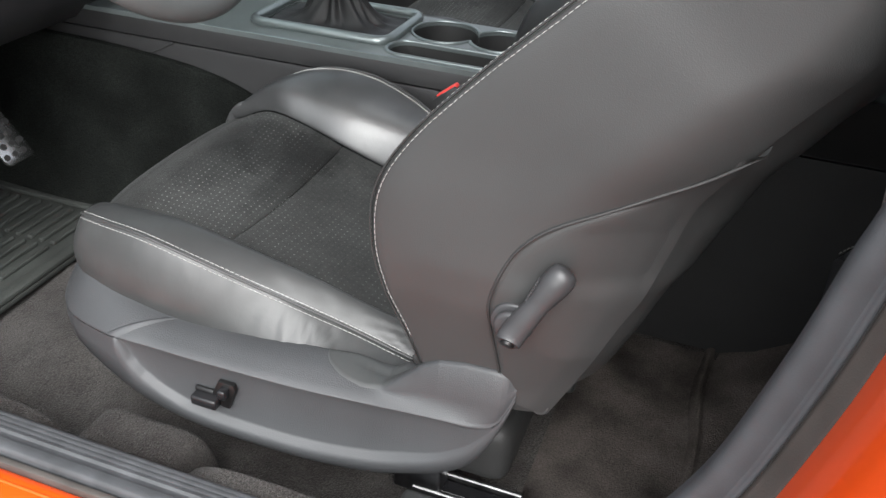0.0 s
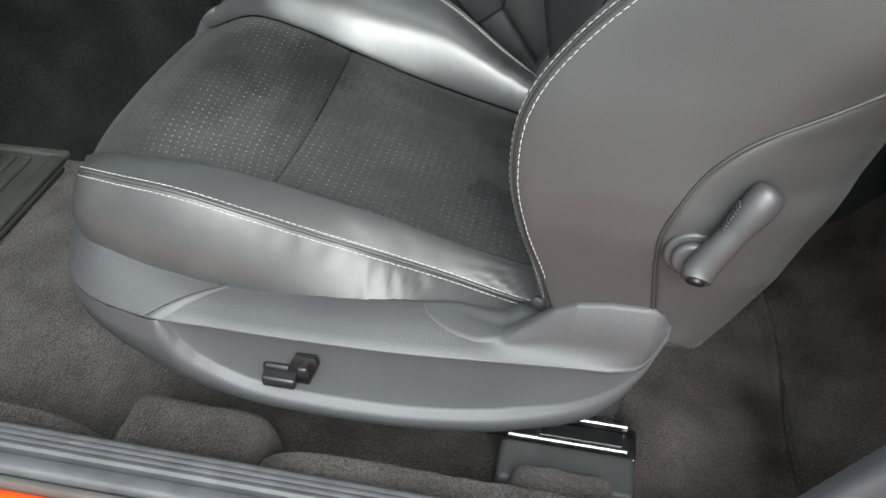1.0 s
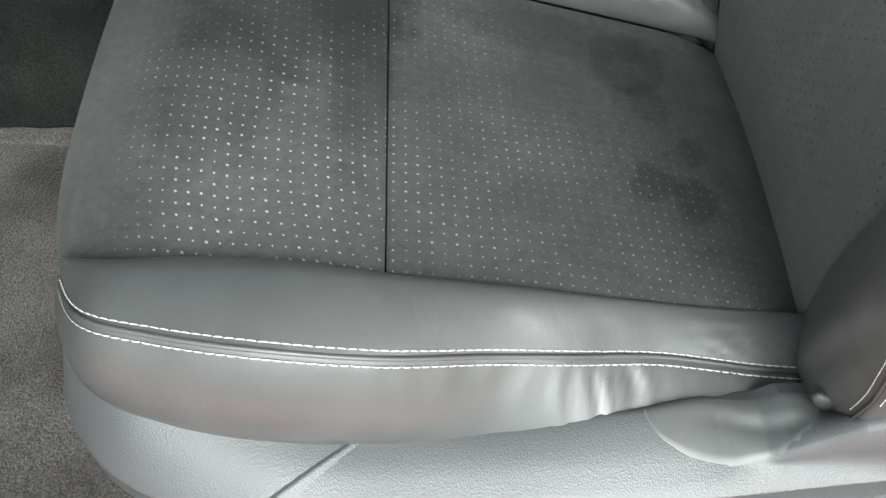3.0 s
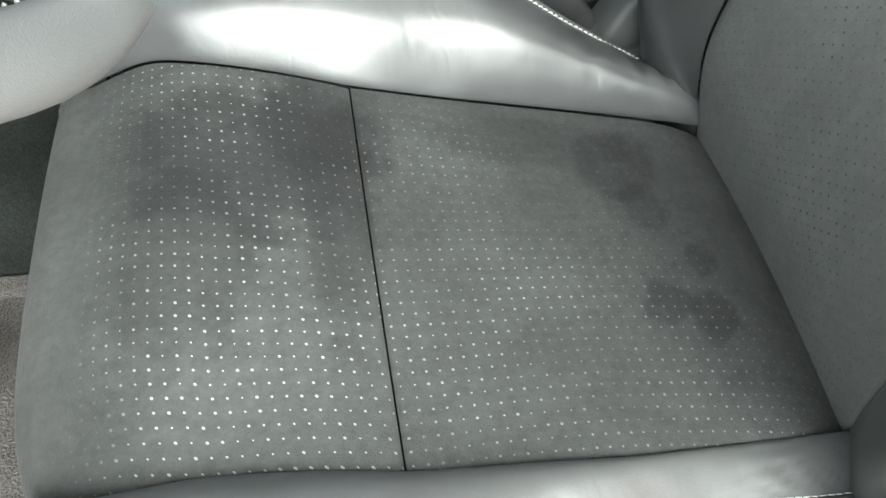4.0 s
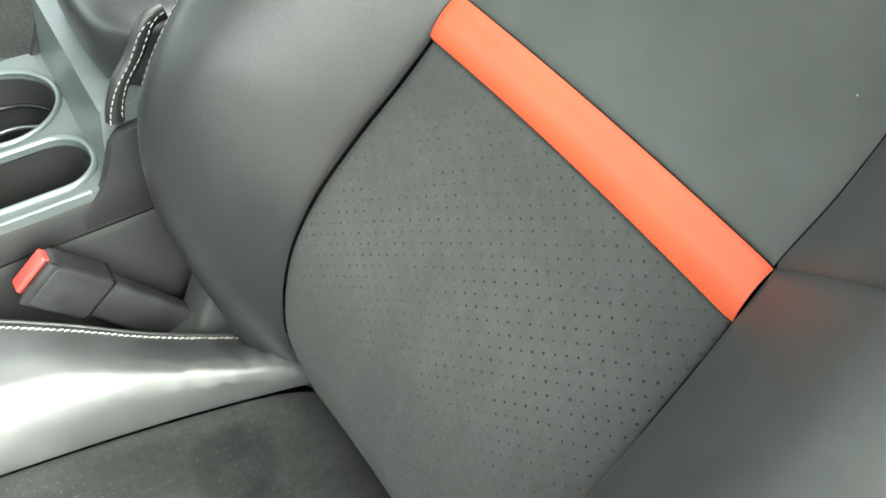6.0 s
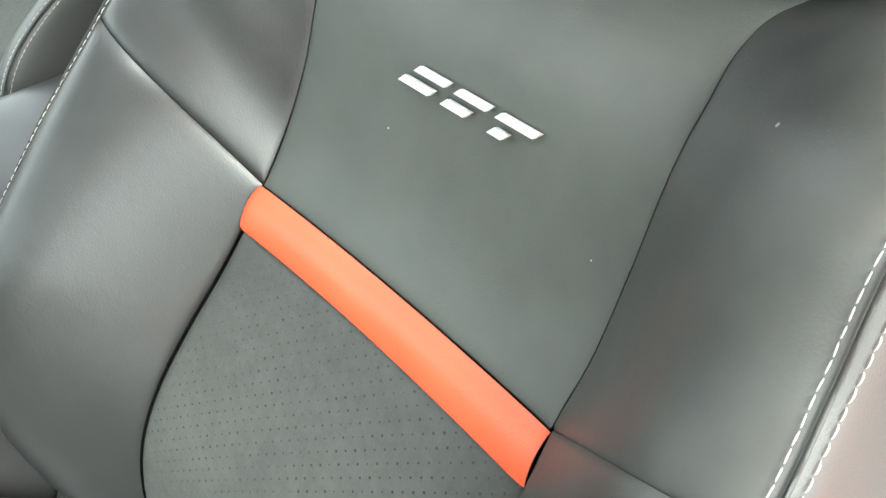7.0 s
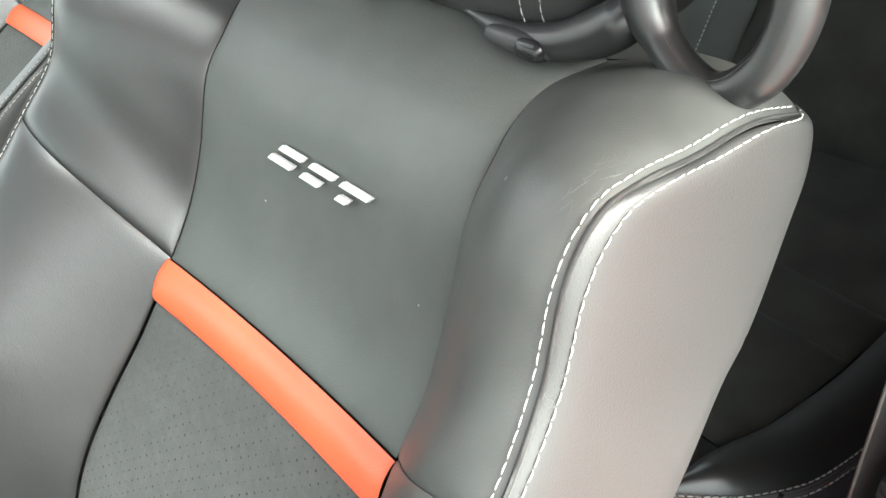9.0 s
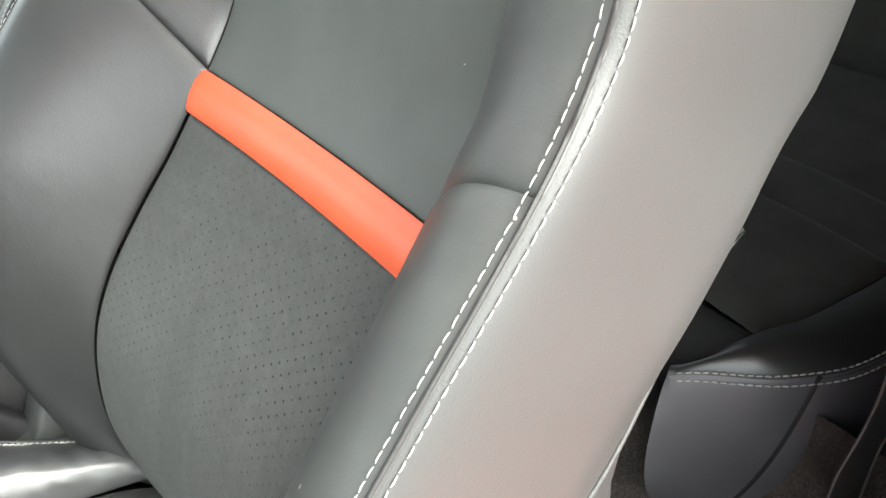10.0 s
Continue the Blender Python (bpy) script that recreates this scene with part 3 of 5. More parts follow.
screen.visible_shadow = False
tagged(screen, "faintly green tinted windscreen above the dashboard", "windscreen", kind="structure")
tagged(part("door_inner", block((-1.6, 2.2, 0.2), (1.4, 2.3, 0.95), 0.02), DARK_SIDE), "dark plastic inner side of the far door", "car door", kind="structure")
# unseen, carried up to the roof to shut out light from behind
tagged(part("rear_light_block", block((1.35, 0.45, 0.2), (1.45, 2.3, 1.37), 0.02), DARK_SIDE), "unseen dark wall behind the rear seats that keeps out light", "wall", kind="structure")

# ---- front seats ----
# backrest: paired keys from the hip to the shoulder: seam of the insert (x, half width, z) and stitched outer edge (x, half width, z)
SEAM = [(-0.178, .138, .525), (-0.187, .139, .600), (-0.184, .139, .650), (-0.171, .139, .706), (-0.147, .139, .754), (-0.112, .137, .800),
        (-0.078, .135, .842), (-0.040, .132, .894), (-0.014, .132, .926), (0.006, .134, .970), (0.024, .138, 1.020), (0.046, .138, 1.043),
        (0.068, .136, 1.056), (0.092, .138, 1.066), (0.118, .150, 1.073)]
EDGE = [(-0.184, .227, .560), (-0.204, .246, .637), (-0.223, .258, .692), (-0.235, .262, .745), (-0.231, .263, .803), (-0.201, .261, .857),
        (-0.141, .260, .924), (-0.076, .256, .988), (-0.040, .249, 1.027), (-0.022, .246, 1.068), (-0.002, .245, 1.087), (0.022, .245, 1.089),
        (0.055, .244, 1.084), (0.096, .243, 1.080), (0.140, .240, 1.064)]
EDGE_FAR = [(x, max(h, .248), z) for x, h, z in EDGE]       # the tunnel side stands out further at the hip
REAR = [(-0.058, .567), (-0.036, .617), (-0.007, .685), (0.012, .725), (0.026, .772), (0.040, .822), (0.064, .862), (0.084, .894), (0.108, .925),
        (0.133, .958), (0.150, .992), (0.161, 1.018), (0.166, 1.036), (0.164, 1.050), (0.155, 1.061)]
SEAM_FAR = [(x - 0.5 * w, h + 1.3 * w, z) for (x, h, z), w in zip(SEAM, (.0075, .013, .0145, .0135, .0115, .0095, .006, .001, 0, 0, 0, 0, 0, 0, 0))]
SEAM_FAR = [(x, h + d, z) for (x, h, z), d in zip(SEAM_FAR, (0, 0, 0, 0, 0, 0, 0, .004, .008, .001, -.006, -.004, .008, .015, .020))]
SEAM = [(x, h - d, z) for (x, h, z), d in zip(SEAM, (0, 0, 0, 0, 0, 0, 0, .000, .000, .001, .003, .005, .007, .007, .004))]
JOIN, STRIP = 7.0, 6.47      # where the bolster seam and the accent strip lie along the keys
# cushion: seam of the insert, stitched edge and foot, from the nose to the hip: (x, half width, z)
NEAR_SEAM = [(-0.664, .142, .604), (-0.624, .1425, .616), (-0.576, .1415, .622), (-0.519, .148, .628), (-0.463, .155, .625), (-0.400, .154, .611),
             (-0.342, .154, .600), (-0.278, .147, .579), (-0.200, .141, .559), (-0.150, .138, .547)]
NEAR_EDGE = [(-0.668, .148, .607), (-0.635, .196, .644), (-0.590, .213, .653), (-0.530, .223, .655), (-0.466, .219, .638), (-0.408, .204, .612),
             (-0.352, .193, .591), (-0.290, .180, .566), (-0.215, .178, .545), (-0.150, .178, .537)]
NEAR_FOOT = [(-0.664, .172, .562), (-0.638, .206, .560), (-0.598, .225, .556), (-0.538, .233, .552), (-0.468, .2365, .551), (-0.405, .237, .551),
             (-0.350, .234, .551), (-0.305, .229, .549), (-0.220, .222, .540), (-0.150, .214, .530)]
FAR_SEAM = [(-0.664, .190, .606), (-0.618, .182, .630), (-0.578, .167, .639), (-0.525, .160, .630), (-0.470, .154, .615), (-0.405, .160, .590),
            (-0.346, .162, .572), (-0.280, .158, .558), (-0.200, .146, .546), (-0.150, .138, .535)]
FAR_EDGE = [(-0.652, .218, .618), (-0.622, .236, .652), (-0.582, .248, .677), (-0.530, .257, .688), (-0.470, .262, .684), (-0.408, .253, .668),
            (-0.350, .234, .645), (-0.285, .219, .603), (-0.215, .211, .560), (-0.150, .210, .525)]


def side_of(keys, a, s):
    """Points along keys of (x, half width, z), laid to one side (s = -1 or 1) of the seat's middle."""
    p = spline(keys, a)
    return np.stack([p[..., 0], s * p[..., 1], p[..., 2]], -1)


def back_bolster(a, p, s):
    """Places on a backrest bolster: a along the keys, p from the insert's seam (0) to the stitched edge (1)."""
    A, Q = np.meshgrid(a, p, indexing="ij")
    n, e = side_of(SEAM if s < 0 else SEAM_FAR, A, s), side_of(EDGE if s < 0 else EDGE_FAR, A, s)
    rise = 0.62 * np.sin(Q * math.pi / 2) + 0.38 * Q
    out = n + (e - n) * np.stack([rise, Q, rise], -1)
    t = spline(EDGE, A + 0.05) - spline(EDGE, A - 0.05)
    fwd = np.stack([-t[..., 2], np.zeros_like(A), t[..., 0]], -1)
    fwd /= np.maximum(np.linalg.norm(fwd, axis=-1, keepdims=True), 1e-9)
    bulge = 0.013 * np.sin(math.pi * Q ** 1.3)
    if s > 0:       # the tunnel side swells over its seam below the accent strip
        low = np.clip((JOIN - A) / 2.0, 0, 1)
        bulge = bulge * (1 - low) + low * 0.032 * np.sin(math.pi * Q ** 1.1)
    return out + fwd * bulge[..., None]


def back_insert(a, q):
    A, Q = np.meshgrid(a, q, indexing="ij")
    p = spline(SEAM, A)
    far = spline(SEAM_FAR, A)
    half = np.where(Q < 0, p[..., 1], far[..., 1])
    p = np.concatenate([(p[..., 0] + (far[..., 0] - p[..., 0]) * np.clip(Q, 0, 1) ** 2)[..., None], p[..., 1:]], -1)
    bow = -0.004 * (1 - Q ** 2)
    return np.stack([p[..., 0] - bow, Q * half, p[..., 2] + 0.4 * bow], -1)


def side_taper(z):
    """The side draws in towards the hinge."""
    return np.interp(z, [0.55, 0.60, 0.65, 0.70, 0.74, 2.0], [0.234, 0.239, 0.250, 0.262, 0.268, 0.268])


def roll_in(away, z):
    """The side curves in over the last centimetres before its rear edge, more so low down."""
    low = np.clip((0.96 - z) / 0.16, 0, 1) * np.clip((z - 0.66) / 0.09, 0, 1)
    reach = 0.05 + 0.09 * low
    return (0.008 + 0.016 * np.clip((z - 0.60) / 0.1, 0, 1) + 0.030 * low) * np.clip((reach - away) / reach, 0, 1) ** 2.2


def back_side(a, b, s):
    A, B = np.meshgrid(a, b, indexing="ij")
    e, r = spline(EDGE if s < 0 else EDGE_FAR, A), spline(REAR, A)
    half = e[..., 1] + 0.006 * (1 - np.exp(-B / 0.06))
    z = e[..., 2] + (r[..., 1] - e[..., 2]) * B
    away = (1 - B) * np.hypot(r[..., 0] - e[..., 0], r[..., 1] - e[..., 2])
    half = np.minimum(half, side_taper(z)) - roll_in(away, z)
    return np.stack([e[..., 0] + (r[..., 0] - e[..., 0]) * B, s * half, e[..., 2] + (r[..., 1] - e[..., 2]) * B], -1)


def side_line(a, s):
    """Three close lines down the side, a little behind the stitched edge."""
    e, r = spline(EDGE, a), spline(REAR, a)
    wide = np.hypot(r[:, 0] - e[:, 0], r[:, 1] - e[:, 2])
    out = []
    for i, w in zip(a, wide):
        b = min(0.6, np.interp(i, [0, 7, 9, 14], [0.0054, 0.0056, 0.0088, 0.0088]) / max(w, 1e-3))
        out.append(back_side([i], np.array([0.6 * b, b, 1.4 * b]), s)[0])
    return np.array(out)


def cushion_bolster(k, p, s):
    seam, edge = (NEAR_SEAM, NEAR_EDGE) if s < 0 else (FAR_SEAM, FAR_EDGE)
    A, Q = np.meshgrid(k, p, indexing="ij")
    Ac = np.maximum(A, 0)
    n, e = side_of(seam, Ac, s), side_of(edge, Ac, s)
    out = n + (e - n) * np.stack([Q, Q, Q], -1)
    lift = (0.013 * np.interp(Ac, [5.5, 8.0], [1.0, 0.35]) if s < 0 else 0.022) * np.sin(math.pi * Q ** 0.9)
    out[..., 2] += lift
    out[..., 1] -= s * 0.5 * lift
    r = np.maximum(-A, 0)
    out[..., 0] -= 0.033 * np.sin(np.minimum(r * 1.6, 1) * math.pi / 2) * (1 - 0.8 * Q)
    out[..., 1] -= s * 0.02 * np.minimum(r, 1) * Q
    out[..., 2] -= 0.085 * r ** 1.7
    return out


def cushion_insert(k, q):
    """k below 0 rolls over the nose of the cushion; the cross seam (k = 4) runs a little askew."""
    A, Q = np.meshgrid(k, q, indexing="ij")
    A = A - 0.07 * (1 - Q) / 2 * np.clip(np.minimum(A / 4, (9 - A) / 5), 0, 1)
    Ac = np.maximum(A, 0)
    n, f = side_of(NEAR_SEAM, Ac, -1), side_of(FAR_SEAM, Ac, 1)
    w = (Q + 1) / 2
    out = n + (f - n) * w[..., None]
    dish = (1 - Q ** 2)
    out[..., 2] += dish * (0.006 - 0.016 * np.clip(Ac / 4, 0, 1) * np.clip((9 - Ac) / 5, 0, 1)) + np.where(Ac < 2, 0.004, 0) * dish
    out[..., 2] -= 0.016 * np.clip((Ac - 7.5) / 1.0, 0, 1.5) ** 2        # falls away under the backrest
    r = np.maximum(-A, 0)                   # 0 to 1 over the nose, which is blunter towards the door
    out[..., 0] -= 0.033 * (1 - 0.72 * np.clip(-Q, 0, 1) ** 4) * np.sin(np.minimum(r * 1.6, 1) * math.pi / 2)
    out[..., 2] -= 0.085 * r ** 1.7
    return out


def wrinkle(P, x0, x1, height, pitch, peak=0.5, wide=0.35, slant=0.02):
    """Cross folds in the leather between two places along the seat, highest at one place across it."""
    X = P[..., 0]
    fade = np.exp(-((X - (x0 + x1) / 2) / ((x1 - x0) / 2)) ** 2)
    v = np.linspace(0, 1, P.shape[1])[None, :]
    across = np.exp(-((v - peak) / wide) ** 2) * np.clip((v - 0.12) / 0.12, 0, 1) * np.clip((1 - v) / 0.1, 0, 1)
    bend = X + slant * v + 0.004 * np.sin(9 * v + 40 * X)
    wave = 0.6 * np.sin(bend / pitch * 2 * math.pi + 1.5 * np.sin(X * 90)) + 0.4 * np.sin(bend / (0.61 * pitch) * 2 * math.pi + 2.0 * np.sin(X * 57 + 1))
    sharp = np.sign(wave) * np.abs(wave) ** np.where(wave > 0, 0.8, 1.3)
    out = P.copy()
    out[..., 1] += np.sign(P[..., 1].mean()) * height * fade * sharp * across
    out[..., 2] += 0.9 * height * fade * sharp * across
    return out


HUMP = ([-0.262, -0.255, -0.229, -0.206, -0.188, -0.169, -0.142, -0.111, -0.096, -0.089], [0.545, 0.549, 0.558, 0.580, 0.599, 0.611, 0.617, 0.619, 0.616, 0.606])


def spline_at(xs, keys):
    """Heights at xs of a smooth line through keys of (x, value)."""
    line = lengthen([(x, 0.0, v) for x, v in keys], 200)
    return np.interp(xs, line[:, 0], line[:, 2])


def shield_rows(n=320):
    """Side trim of the seat base: along its plan line, rows of section points."""
    keys = [  # x, half width, top inset, top z, crease z, lower fold z, foot z
        (-0.692, .085, .045, .557, .530, .511, .501), (-0.686, .148, .045, .566, .533, .512, .500), (-0.668, .210, .045, .575, .541, .516, .504),
        (-0.620, .258, .042, .585, .548, .521, .508), (-0.545, .281, .050, .577, .553, .505, .487), (-0.490, .281, .050, .566, .552, .482, .463),
        (-0.420, .279, .052, .563, .550, .470, .450), (-0.320, .272, .052, .562, .546, .463, .443), (-0.242, .265, .056, .562, .546, .468, .446),
        (-0.192, .260, .028, .570, .546, .480, .458), (-0.158, .257, .025, .570, .546, .494, .470), (-0.128, .254, .022, .570, .546, .517, .492),
        (-0.104, .250, .020, .575, .556, .550, .535), (-0.088, .243, .018, .602, .592, .588, .584)]
    a = np.linspace(0, len(keys) - 1, n)
    k = spline(keys, a)
    return k


def build_seat(at, label, driver=True, recline=0.0):
    seat = thing("car_seat", at, label, "car seat", "front seats")
    M = Matrix.Translation((0, at[1], 0))

    lean = [recline]

    def fit_in(P):
        P = P.copy()
        P[..., 1] += at[1]
        if lean[0]:         # the backrest turns about its hinge
            x, z, c, s = P[..., 0] + 0.15, P[..., 2] - 0.55, math.cos(lean[0]), math.sin(lean[0])
            P[..., 0], P[..., 2] = c * x + s * z - 0.15, c * z - s * x + 0.55
        return P

    def panel(name, P, mat, parent, toward, depth=0.0035, reach=0.004, edges=(1, 1, 1, 1), label=""):
        return part(name, sheet(fit_in(tuck(P, depth, reach, edges, toward)), toward), mat, parent, label)

    top = len(SEAM) - 1
    # backrest
    q = 2 * closer(41) - 1
    panel("backrest_insert", back_insert(STRIP * closer(60), q), SUEDE_BACK, seat, (-1, 0, 0.3), label="perforated black suede insert")
    puff = back_insert(STRIP + (JOIN - STRIP) * np.linspace(0, 1, 20), q)
    puff += (0.0012 + 0.0042 * np.sin(math.pi * np.linspace(0, 1, 20)) ** 0.7)[:, None, None] * np.array([-0.8, 0, 0.6])
    puff[..., 1] *= 1.014
    panel("accent_strip", puff, ACCENT, seat, (-1, 0, 0.3), 0.0012, 0.003, (0, 0, 1, 1), label="orange leather accent strip")
    panel("shoulder_panel", back_insert(JOIN + (top - JOIN) * closer(60), q), SHOULDER, seat, (-1, 0, 0.3), 0.0015, 0.0035, (1, 0, 1, 1), label="smooth black leather panel")
    for s in (-1, 1):
        pp = closer(41)
        # one leather on both sides: the door side's light is in its base colour
        panel("lower_bolster", back_bolster(JOIN * closer(70), pp, s), LIT_MATTE_LEATHER if s < 0 else LEATHER, seat, (-1, 0, 0.2), 0.0022, 0.0040)
        panel("upper_bolster", back_bolster(JOIN + (top - JOIN) * closer(60), pp, s), LIT_MATTE_LEATHER if s < 0 else LEATHER, seat, (-1, 0, 0.6), 0.0028, 0.0042, (1, 0, 0.5, 1))
        panel("side_panel", back_side(np.linspace(0, top, 90), closer(40), s), SIDE_VINYL, seat, (0, s, 0), 0.003, 0.004, (0, 0, 1, 0))
        line = back_bolster(np.linspace(0.2, top - 0.1, 120), np.array([0.9, 1.0]), s)[:, 1]
        part("seam", tube(fit_in(line * np.array([1, 0.9985, 1])), 0.0011, 6, up=(0, 1, 0)), RUBBER, seat, "dark sunken seam")
        a = np.linspace(0.55 if s < 0 else 0.0, top, 500)
        for name, P in (("stitching", back_bolster(a, np.array([0.935, 0.96, 0.985]), s)), ("stitching", side_line(a[14:], s))):
            nm = normals(P)[:, 1]
            if (nm * np.array([-0.5, s, 0.1])).sum() < 0:
                nm = -nm
            part(name, stitches(fit_in(P)[:, 1], nm, 0.0062, 0.0051, 0.00036), THREAD, seat, "pale contrast stitching")
    if driver:
        # fine curved scratches in the leather of the shoulder
        dice = random.Random(5)
        for i in range(18):
            a0, p0, run, turn = dice.uniform(9.7, 10.9), dice.uniform(0.84, 0.93), dice.uniform(0.2, 0.5), dice.uniform(-0.08, 0.02)
            f = np.linspace(0, 1, 16)
            L = np.array([back_bolster([a0 + run * t], np.array([p0 + turn * t * t + 0.02 * math.sin(2 * t)]), -1)[0, 0] for t in f])
            part("scratch", tube(fit_in(L + np.array([-0.00005, 0, 0.00008])), 0.00006 * np.sin(math.pi * (0.05 + 0.9 * f)), 5), SCRATCH, seat, "fine pale scratch")
    a = np.linspace(1.0, top, 60)
    r = spline(REAR, a)
    A, Q = np.meshgrid(np.arange(60), np.linspace(-1, 1, 21), indexing="ij")
    wide = np.minimum(side_taper(r[:, 1]), 0.250) - roll_in(0 * r[:, 1], r[:, 1])
    P = np.stack([r[A, 0] + (0.04 + 0.030 * np.clip((r[A, 1] - 0.70) / 0.15, 0, 1) * np.clip((1.05 - r[A, 1]) / 0.08, 0, 1)) * (1 - Q ** 4), wide[A] * Q, r[A, 1]], -1)
    P[..., 0] -= 0.014 * np.clip((r[A, 1] - 1.030) / 0.03, 0, 1)
    panel("back_panel", P, SIDE_VINYL, seat, (1, 0, 0), 0, 1)
    lo, hi = back_bolster([top], np.linspace(1, 0, 20), -1)[0], back_bolster([top], np.linspace(0, 1, 20), 1)[0]
    mid = back_insert([top], np.linspace(-1, 1, 20))[0]
    front = np.concatenate([lo, mid[1:-1], hi])
    back = front.copy()
    back[:, 0] = 0.141 + 0.04 * (1 - np.clip(front[:, 1] / 0.224, -1, 1) ** 4)
    back[:, 1] *= 0.214 / 0.240
    back[:, 2] = 1.060
    v = np.linspace(0, 1, 8)[:, None, None]
    P = front[None] * (1 - v) + back[None] * v
    P[..., 2] += 0.006 * np.sin(math.pi * v[..., 0]) * (1 - np.abs(front[None, :, 1] / 0.241) ** 4)
    panel("top_panel", P, LIT_MATTE_LEATHER, seat, (0, 0, 1), 0, 1)

    # recliner cover on each side, and the lever on the door side
    cover_seam = lengthen([(-0.102, .586), (-0.109, .633), (-0.116, .681), (-0.117, .712), (-0.107, .748), (-0.092, .777), (-0.063, .803), (-0.001, .834), (0.045, .858), (0.083, .886)], 70)
    cover_rear = lengthen([(x, z) for x, z in REAR[:8]], 70)
    for s in (-1, 1):
        b = closer(30)[None, :, None]
        xz = cover_seam[:, None] * (1 - b) + cover_rear[:, None] * b
        away = (1 - b[..., 0]) * np.linalg.norm(cover_seam - cover_rear, axis=1)[:, None]
        half = np.minimum(side_taper(xz[..., 1]), 0.2665) + 0.0030 * np.clip(away / 0.02, 0.0, 1) * np.clip(np.linspace(6, -1.2, 70), -1, 1)[:, None] - roll_in(away, xz[..., 1])
        P = np.stack([xz[..., 0], s * half, xz[..., 1]], -1)
        panel("recliner_cover", P, SIDE_VINYL, seat, (0, s, 0), 0.0045, 0.0028, (0, 0, 1, 0), "soft black recliner cover below a curved seam")
        line = np.stack([cover_seam[:, 0] - 0.0008, s * (np.minimum(side_taper(cover_seam[:, 1]), 0.2682) - roll_in(np.linalg.norm(cover_seam - cover_rear, axis=1), cover_seam[:, 1]) + 0.0006), cover_seam[:, 1] + 0.0008], 1)
        part("seam", tube(fit_in(line), 0.0016 * np.clip(np.linspace(20, -0.2, 70), 0.05, 1), 8, up=(0, 1, 0)), RUBBER, seat, "dark sunken seam")

        # rolled hem along the cover's lower corner
        hem = lengthen([(-0.104, .588), (-0.086, .580), (-0.074, .571), (-0.067, .5668), (-0.0615, .569), (-0.0585, .574), (-0.055, .584)], 60)
        H = np.stack([hem[:, 0], s * (side_taper(hem[:, 1]) - roll_in(0 * hem[:, 1], hem[:, 1]) - 0.001), hem[:, 1]], 1)
        part("hem", tube(fit_in(H), 0.0032 * np.clip(np.linspace(8, 0, 60), 0.2, 1), 12, up=(0, 1, 0)), SIDE_VINYL, seat, "rolled hem at the lower corner")
        if s < 0:
            L = H[:44] + np.array([-0.003, -0.0038, 0.0030])
            part("stitching", stitches(lengthen(fit_in(L), 160), np.tile([0, -0.8, 0.6], (160, 1)), 0.0060, 0.0052, 0.0005, lift=0.0008), GREY_THREAD, seat, "pale contrast stitching")

    # cushion
    lean[0] = 0.0
    k_mid = 4.0
    kk = np.concatenate([-closer(20)[::-1][:-1], k_mid * closer(40)])
    panel("thigh_insert", tuck(cushion_insert(kk, q), 0.0022, 0.006, (0, 1, 0, 0), (0, 0, 1)), SUEDE, seat, (0, 0, 1), 0.0015, 0.003, (0, 1, 1, 1), "perforated black suede insert")
    panel("seat_insert", tuck(cushion_insert(k_mid + (9 - k_mid) * closer(50), q), 0.0014, 0.004, (1, 0, 0, 0), (0, 0, 1)), SUEDE, seat, (0, 0, 1), 0.0015, 0.003, (1, 0, 1, 1), "worn black suede insert with darker stains")
    for s in (-1, 1):
        C = cushion_bolster(np.concatenate([kk[:19], 9 * closer(110)]) if s > 0 else 9 * closer(110), closer(30), s)
        if s > 0:
            C = wrinkle(wrinkle(C, -0.32, -0.15, 0.0022, 0.019, 0.55, 0.4, 0.03), -0.55, -0.33, 0.0006, 0.023, 0.7, 0.3, 0.03)
        else:
            C = wrinkle(wrinkle(C, -0.30, -0.16, 0.0009, 0.019, 0.55, 0.35, -0.06), -0.52, -0.28, 0.0004, 0.030, 0.5, 0.5, -0.06)
        panel("cushion_bolster", C, CREASED if s < 0 else GLOSSY_LEATHER, seat, (0, 0, 1), 0.0012, 0.0025, (0, 0, 1, 1))
        edge = NEAR_EDGE if s < 0 else FAR_EDGE
        e = side_of(edge, np.linspace(0, 9, 110), s)
        f = side_of(NEAR_FOOT, np.linspace(0, 9, 110), s) if s < 0 else e * np.array([1, 1.02, 0]) + np.array([0, 0, 0.48])
        v = closer(24)[None, :]
        P = e[:, None] * (1 - v[..., None]) + f[:, None] * v[..., None]
        if s < 0:
            # leaves the stitched edge at one steep slope, rolls over and tucks in behind the shield
            out, down = e[:, 1] - f[:, 1], e[:, 2] - f[:, 2]
            swell = np.clip((0.68 * down - out) / 4, 0.0015, 0.02)[:, None]
            P[..., 1] = e[:, None, 1] - out[:, None] * v - 4 * swell * v * (1 - v) + 0.003 * v ** 6
        P[..., 1] += (0.012 if s > 0 else 0.0) * np.sin(math.pi * v) * np.clip((P[..., 0] + 0.67) / 0.10, 0.12, 1)
        P[..., 0] -= 0.008 * np.sin(math.pi * v) * np.clip((-0.60 - P[..., 0]) / 0.05, 0, 1)
        plain = P.copy()
        if s < 0:
            P = wrinkle(wrinkle(P, -0.365, -0.18, 0.0018, 0.0190, 0.40, 0.32, 0.014), -0.53, -0.36, 0.0008, 0.034, 0.22, 0.18, 0.01)
        if s < 0:
            # rounded corner between the nose and the side
            front = cushion_insert(-np.linspace(0, 1, 24), np.array([-1.0, 1.0]))[:, 0]
            flank = np.stack([np.interp(np.linspace(0, 1, 24), v[0], P[0, :, c]) for c in range(3)], 1)
